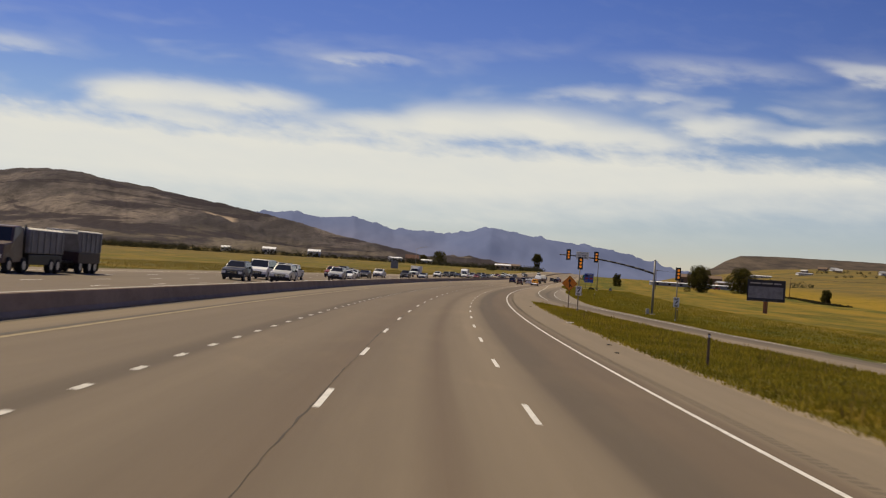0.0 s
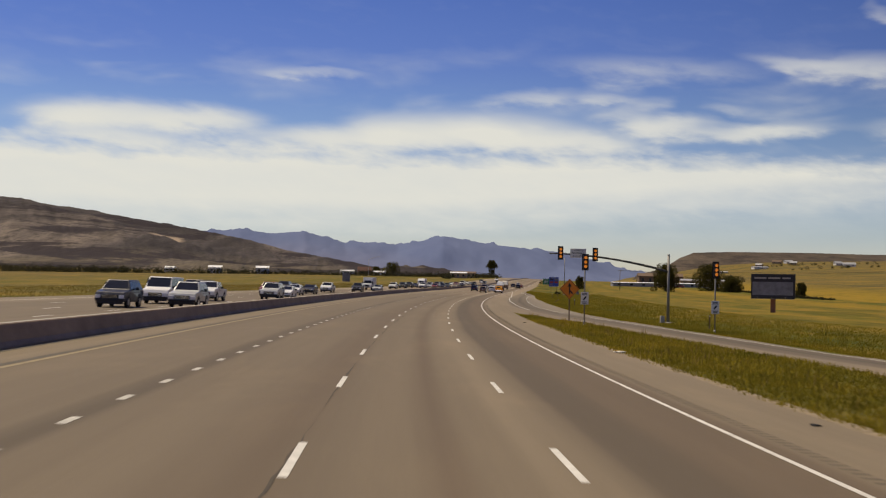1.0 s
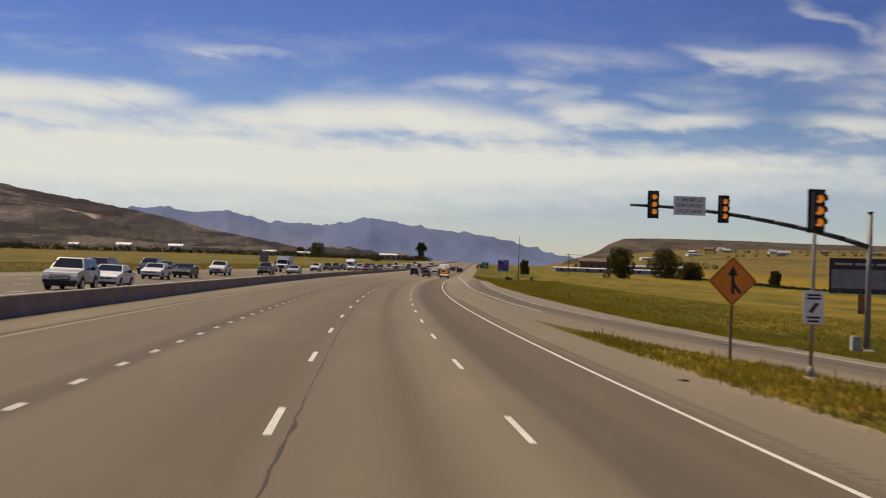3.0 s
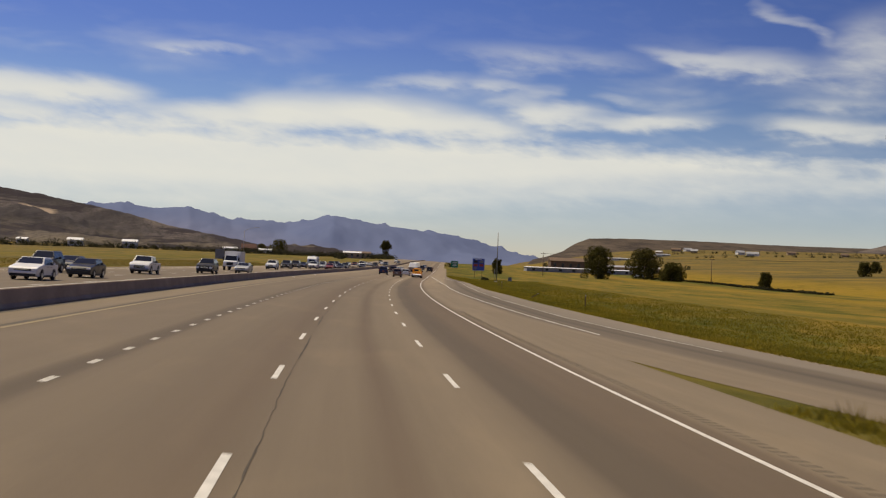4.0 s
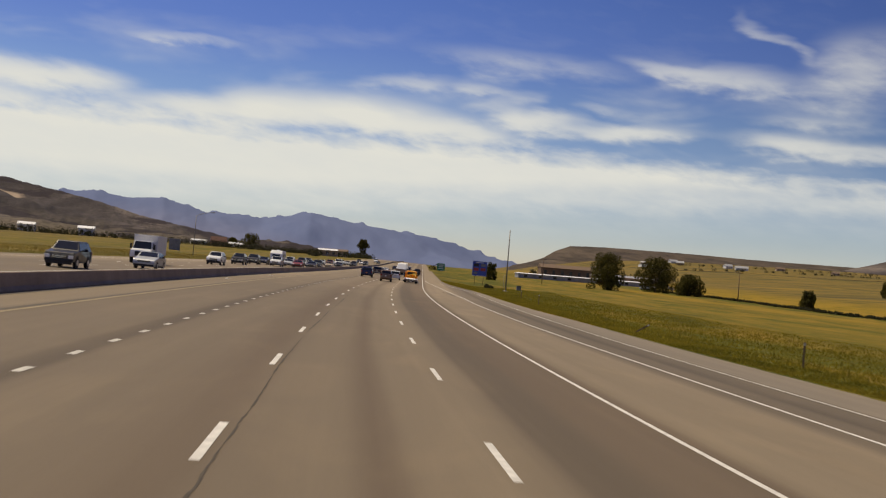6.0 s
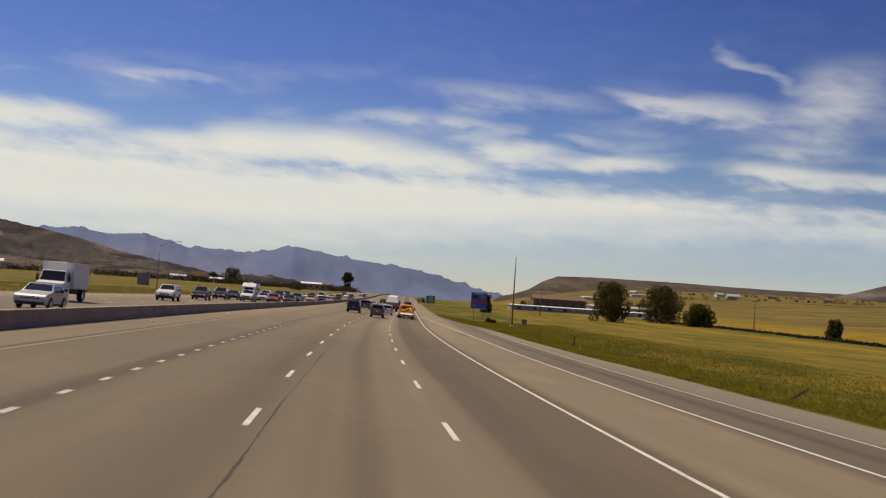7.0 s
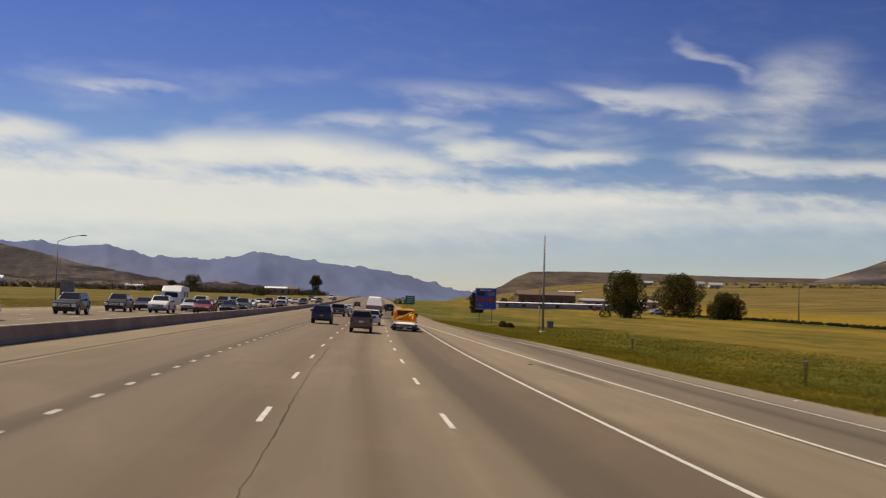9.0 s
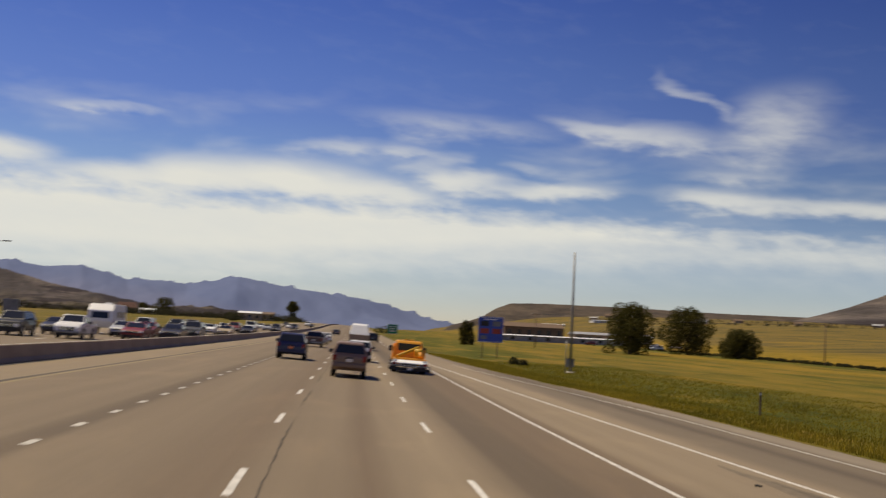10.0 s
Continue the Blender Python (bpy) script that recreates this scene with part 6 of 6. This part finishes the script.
def grass_patch(name, s0, s1, lo, hi, count, tall, mat, seed, label, dense_low=False, wide=14.0):
    """Blades in small tufts between two edges of the verge."""
    rng = random.Random(seed)
    verts, faces = [], []
    for _ in range(count):
        s = rng.uniform(s0, s1)
        a, b = lo(s), hi(s)
        if b - a < 0.15 or rng.random() > (b - a) / wide:
            continue
        u = a + (b - a) * (rng.random() ** 2.2 if dense_low else rng.random())
        p = at(s, u, ground_height(s, u))
        grow = 0.55 + 0.75 * (0.5 + 0.5 * noise.noise(Vector((s * 0.12, u * 0.3, 5.0 + seed))))
        for _ in range(4):
            h = tall * grow * rng.uniform(0.45, 1.1)
            x, y = p.x + rng.gauss(0, 0.14), p.y + rng.gauss(0, 0.14)
            a2, w = rng.uniform(0, 6.3), rng.uniform(0.012, 0.03) * (1 + tall)
            lean = (rng.gauss(0, 0.25) * h, rng.gauss(0, 0.25) * h)
            k = len(verts)
            verts.append((x - w * math.cos(a2), y - w * math.sin(a2), p.z - 0.03))
            verts.append((x + w * math.cos(a2), y + w * math.sin(a2), p.z - 0.03))
            verts.append((x + lean[0], y + lean[1], p.z + h))
            faces.append((k, k + 1, k + 2))
    me = bpy.data.meshes.new(name)
    me.from_pydata(verts, [], faces)
    me.materials.append(mat)
    tagged(new(name, me), label, "grass", "", "stuff")


grass_patch("grass", -5, 142, lambda s: EDGE + 0.1, lambda s: curve(RAMP_LEFT, s) - 0.1, 38000, 0.20, M["grass"], 31, "rough green and straw verge grass between road and ramp")
grass_patch("grass", -5, 450, lambda s: curve(RAMP_RIGHT, s) + 0.2, lambda s: curve(RAMP_RIGHT, s) + 26, 95000, 0.15, M["grass"], 32, "tall green verge grass beside the ramp", True, 26.0)
grass_patch("tall_grass", -5, 330, lambda s: EDGE + 0.6, lambda s: min(curve(RAMP_LEFT, s), 40.0) - 0.4 if s < 150 else 0.0, 900, 0.5, M["wheat"], 35, "sparse tall straw-coloured weeds on the verge")
grass_patch("tall_grass", 0, 440, lambda s: curve(RAMP_RIGHT, s) + 1.5, lambda s: curve(RAMP_RIGHT, s) + 16, 2600, 0.42, M["grass"], 36, "sparse tall green weeds beside the ramp")
grass_patch("dry_grass", 20, 480, lambda s: curve(RAMP_RIGHT, s) + 10, lambda s: curve(RAMP_RIGHT, s) + 20, 9000, 0.10, M["wheat"], 33, "dry straw-coloured grass at the field edge")
grass_patch("dry_grass", 60, 480, lambda s: -64, lambda s: curve(FAR_EDGE, s) - 0.4, 14000, 0.24, M["wheat"], 34, "dry straw-coloured grass beside the far carriageway")


# ---- far buildings ----
def building(s, u, w, d, h, wall_mat, roof_mat, label, turn=0.0, name="building", pitch=0.35, windows=3, low=0.35, high=0.75):
    root = thing(name, facing(s, u, ground_height(s, u) - 0.2, turn), label, "building", "far buildings")
    part("wall", box(-w / 2, w / 2, -d / 2, d / 2, 0, h, 0.03), wall_mat, root)
    rise = d * pitch
    bm = bmesh.new()
    ends = []
    for x in (-w / 2 - 0.4, w / 2 + 0.4):
        ends.append([bm.verts.new((x, -d / 2 - 0.4, h + 0.02)), bm.verts.new((x, 0, h + rise)), bm.verts.new((x, d / 2 + 0.4, h + 0.02))])
    bm.faces.new(ends[0])
    bm.faces.new(ends[1][::-1])
    for i in range(3):
        j = (i + 1) % 3
        bm.faces.new((ends[0][j], ends[0][i], ends[1][i], ends[1][j]))
    bmesh.ops.recalc_face_normals(bm, faces=list(bm.faces))
    part("roof", bm, roof_mat, root)
    for i in range(windows):
        x = -w / 2 + w * (i + 0.5) / windows
        part("window", box(x - min(0.9, w / windows * 0.28), x + min(0.9, w / windows * 0.28), -d / 2 - 0.04, -d / 2 + 0.02, h * low, h * high), M["glass"], root)
    part("door", box(-w * 0.04, w * 0.04, -d / 2 - 0.05, -d / 2 + 0.02, 0.2, min(2.3, h * 0.8)), M["dull_steel"], root)
    return root


building(1285.0, -190.0, 14.0, 10.0, 4.5, M["brown_wood"], M["roof_red"], "brown barn with a dull red roof", 20, "barn", 0.45, 2)
building(1280.0, -208.0, 14.0, 9.0, 3.6, M["wall_white"], M["tank_white"], "white shed beside the brown barn", 20, "shed", 0.15, 2)
building(1290.0, -174.0, 13.0, 9.0, 3.4, M["wall_white"], M["tank_white"], "white shed with a bright roof", 0, "shed", 0.15, 2)
building(971.6, -59.5, 13.0, 9.0, 4.2, M["wall_tan"], M["tank_white"], "brown shop with a bright roof", 0, "shop", 0.12, 3)
building(1064.2, -62.0, 20.0, 12.0, 4.5, M["wall_tan"], M["brown_wood"], "long tan shop with a dark brown roof", 0, "shop", 0.12, 5)
building(901.6, -242.0, 10.0, 8.0, 4.4, M["wall_white"], M["tank_white"], "low white shed with a bright roof", 10, "shed", 0.2, 2)
building(898.5, -204.0, 9.5, 8.0, 4.8, M["wall_white"], M["tank_white"], "low white shed with a bright roof", 10, "shed", 0.2, 2)
building(904.6, -279.0, 7.0, 6.0, 3.4, M["wall_white"], M["tank_white"], "low white shed with a bright roof", 0, "shed", 0.2, 2)
building(800.0, 92.0, 72.0, 9.0, 2.5, M["wall_grey"], M["tank_white"], "long low grey building with a bright white roof", 8, "long_shed", 0.05, 9, 0.3, 0.8)
building(851.2, 124.9, 40.0, 10.0, 4.2, M["wall_tan"], M["roof_grey"], "long tan farm shed", 8, "long_shed", 0.12, 8)
building(940.0, 100.0, 34.0, 12.0, 6.5, M["brown_wood"], M["brown_wood"], "tan warehouse with a dark roof", 5, "warehouse", 0.2, 6)
building(1002.9, 109.3, 16.0, 12.0, 5.5, M["brown_wood"], M["brown_wood"], "brown warehouse among trees", 5, "warehouse", 0.25, 4)
building(1763.7, 254.0, 30.0, 14.0, 3.2, M["wall_white"], M["tank_white"], "huge white warehouse below the gravel bench", 10, "warehouse", 0.06, 12)
building(1798.2, 322.1, 22.0, 14.0, 3.0, M["wall_white"], M["roof_grey"], "white warehouse below the gravel bench", 10, "warehouse", 0.08, 8)
building(1454.3, 599.9, 16.0, 10.0, 5.0, M["wall_white"], M["roof_grey"], "white farmhouse among the far fields", 0, "farmhouse", 0.4, 3)
building(1544.2, 727.6, 18.0, 12.0, 5.0, M["wall_tan"], M["roof_grey"], "tan farmhouse among the far fields", 30, "farmhouse", 0.4, 3)
FAR_HOMES = random.Random(61)
for i in range(9):
    s, u = FAR_HOMES.uniform(1650, 2080), FAR_HOMES.uniform(190, 800)
    pale = FAR_HOMES.random() < 0.4
    building(s, u, FAR_HOMES.uniform(9, 20), FAR_HOMES.uniform(7, 11), FAR_HOMES.uniform(2.4, 3.4), M["wall_white"] if pale else M["wall_tan"], M["roof_grey"] if i % 3 else M["brown_wood"], "small white farm building below the gravel bench" if pale else "small tan farm building below the gravel bench", FAR_HOMES.uniform(-30, 30), "farm_building", 0.3, 2)
shrub_row("shrub_row", [(1596.8, 330.6), (1661.0, 526.5), (1698.7, 800.5)], 3.0, 7.0, 42, "scattered dark trees between the far farms", 0.5, 80, 0.35)
shrub_row("shrub_row", [(1877.5, 333.6), (1918.5, 567.7), (1933.0, 880.0)], 3.0, 6.0, 43, "dark tree line at the foot of the gravel bench", 0.5, 70, 0.3)
for s, u, turn, colour, label in ((763.0, 99.6, 60, "red", "red car parked in front of the long shed"), (762.9, 125.7, 70, "white", "white car parked by the farm shed"), (758.3, 133.4, 80, "white", "white car parked in a row"), (692.5, 108.1, 80, "white", "white car parked behind the trees")):
    p = at(s, u, ground_height(s, u) + 0.05)
    car("suv", pose(p.x, p.y, p.z, 0, 0, turn), colour, label, "parked cars", "suv")


# ---- litter on the shoulder ----
def litter(s, u, seed, size, mat, label):
    rng = random.Random(seed)
    bm = bmesh.new()
    bmesh.ops.create_icosphere(bm, subdivisions=2, radius=size)
    for v in bm.verts:
        v.co *= 1 + 0.9 * noise.noise(v.co * (2 / size) + Vector((seed, 0, 0)))
        v.co.z = v.co.z * 0.28 + size * 0.2
        v.co.x *= 1.6
    p = at(s, u)
    me = bpy.data.meshes.new("litter")
    bm.to_mesh(me)
    bm.free()
    me.materials.append(mat)
    ob = new("litter", me)
    ob.matrix_world = pose(p.x, p.y, p.z, 0, 2.3, rng.uniform(0, 180))
    tagged(ob, label, "litter", "litter on the shoulder")


litter(79.0, 9.0, 1, 0.17, M["canvas"], "crumpled pale plastic sheet at the grass edge")
litter(80.2, 9.2, 2, 0.15, M["signal_yellow"], "crumpled yellow wrapper at the grass edge")
litter(46.0, 7.6, 3, 0.08, M["rubber"], "black scrap of tyre rubber on the shoulder")
litter(52.5, 8.2, 4, 0.09, M["rubber"], "black scrap of tyre rubber on the shoulder")
litter(118.0, 8.0, 5, 0.10, M["rubber"], "black scrap of tyre rubber on the shoulder")
litter(300.0, -10.9, 6, 0.14, M["wall_white"], "white scrap by the barrier's foot")
litter(268.0, -10.8, 7, 0.14, M["wall_white"], "white scrap by the barrier's foot")
litter(318.0, 8.2, 8, 0.07, M["rubber"], "black scrap of tyre rubber on the merging lane")
litter(303.0, 15.0, 9, 0.07, M["canvas"], "pale scrap at the verge")
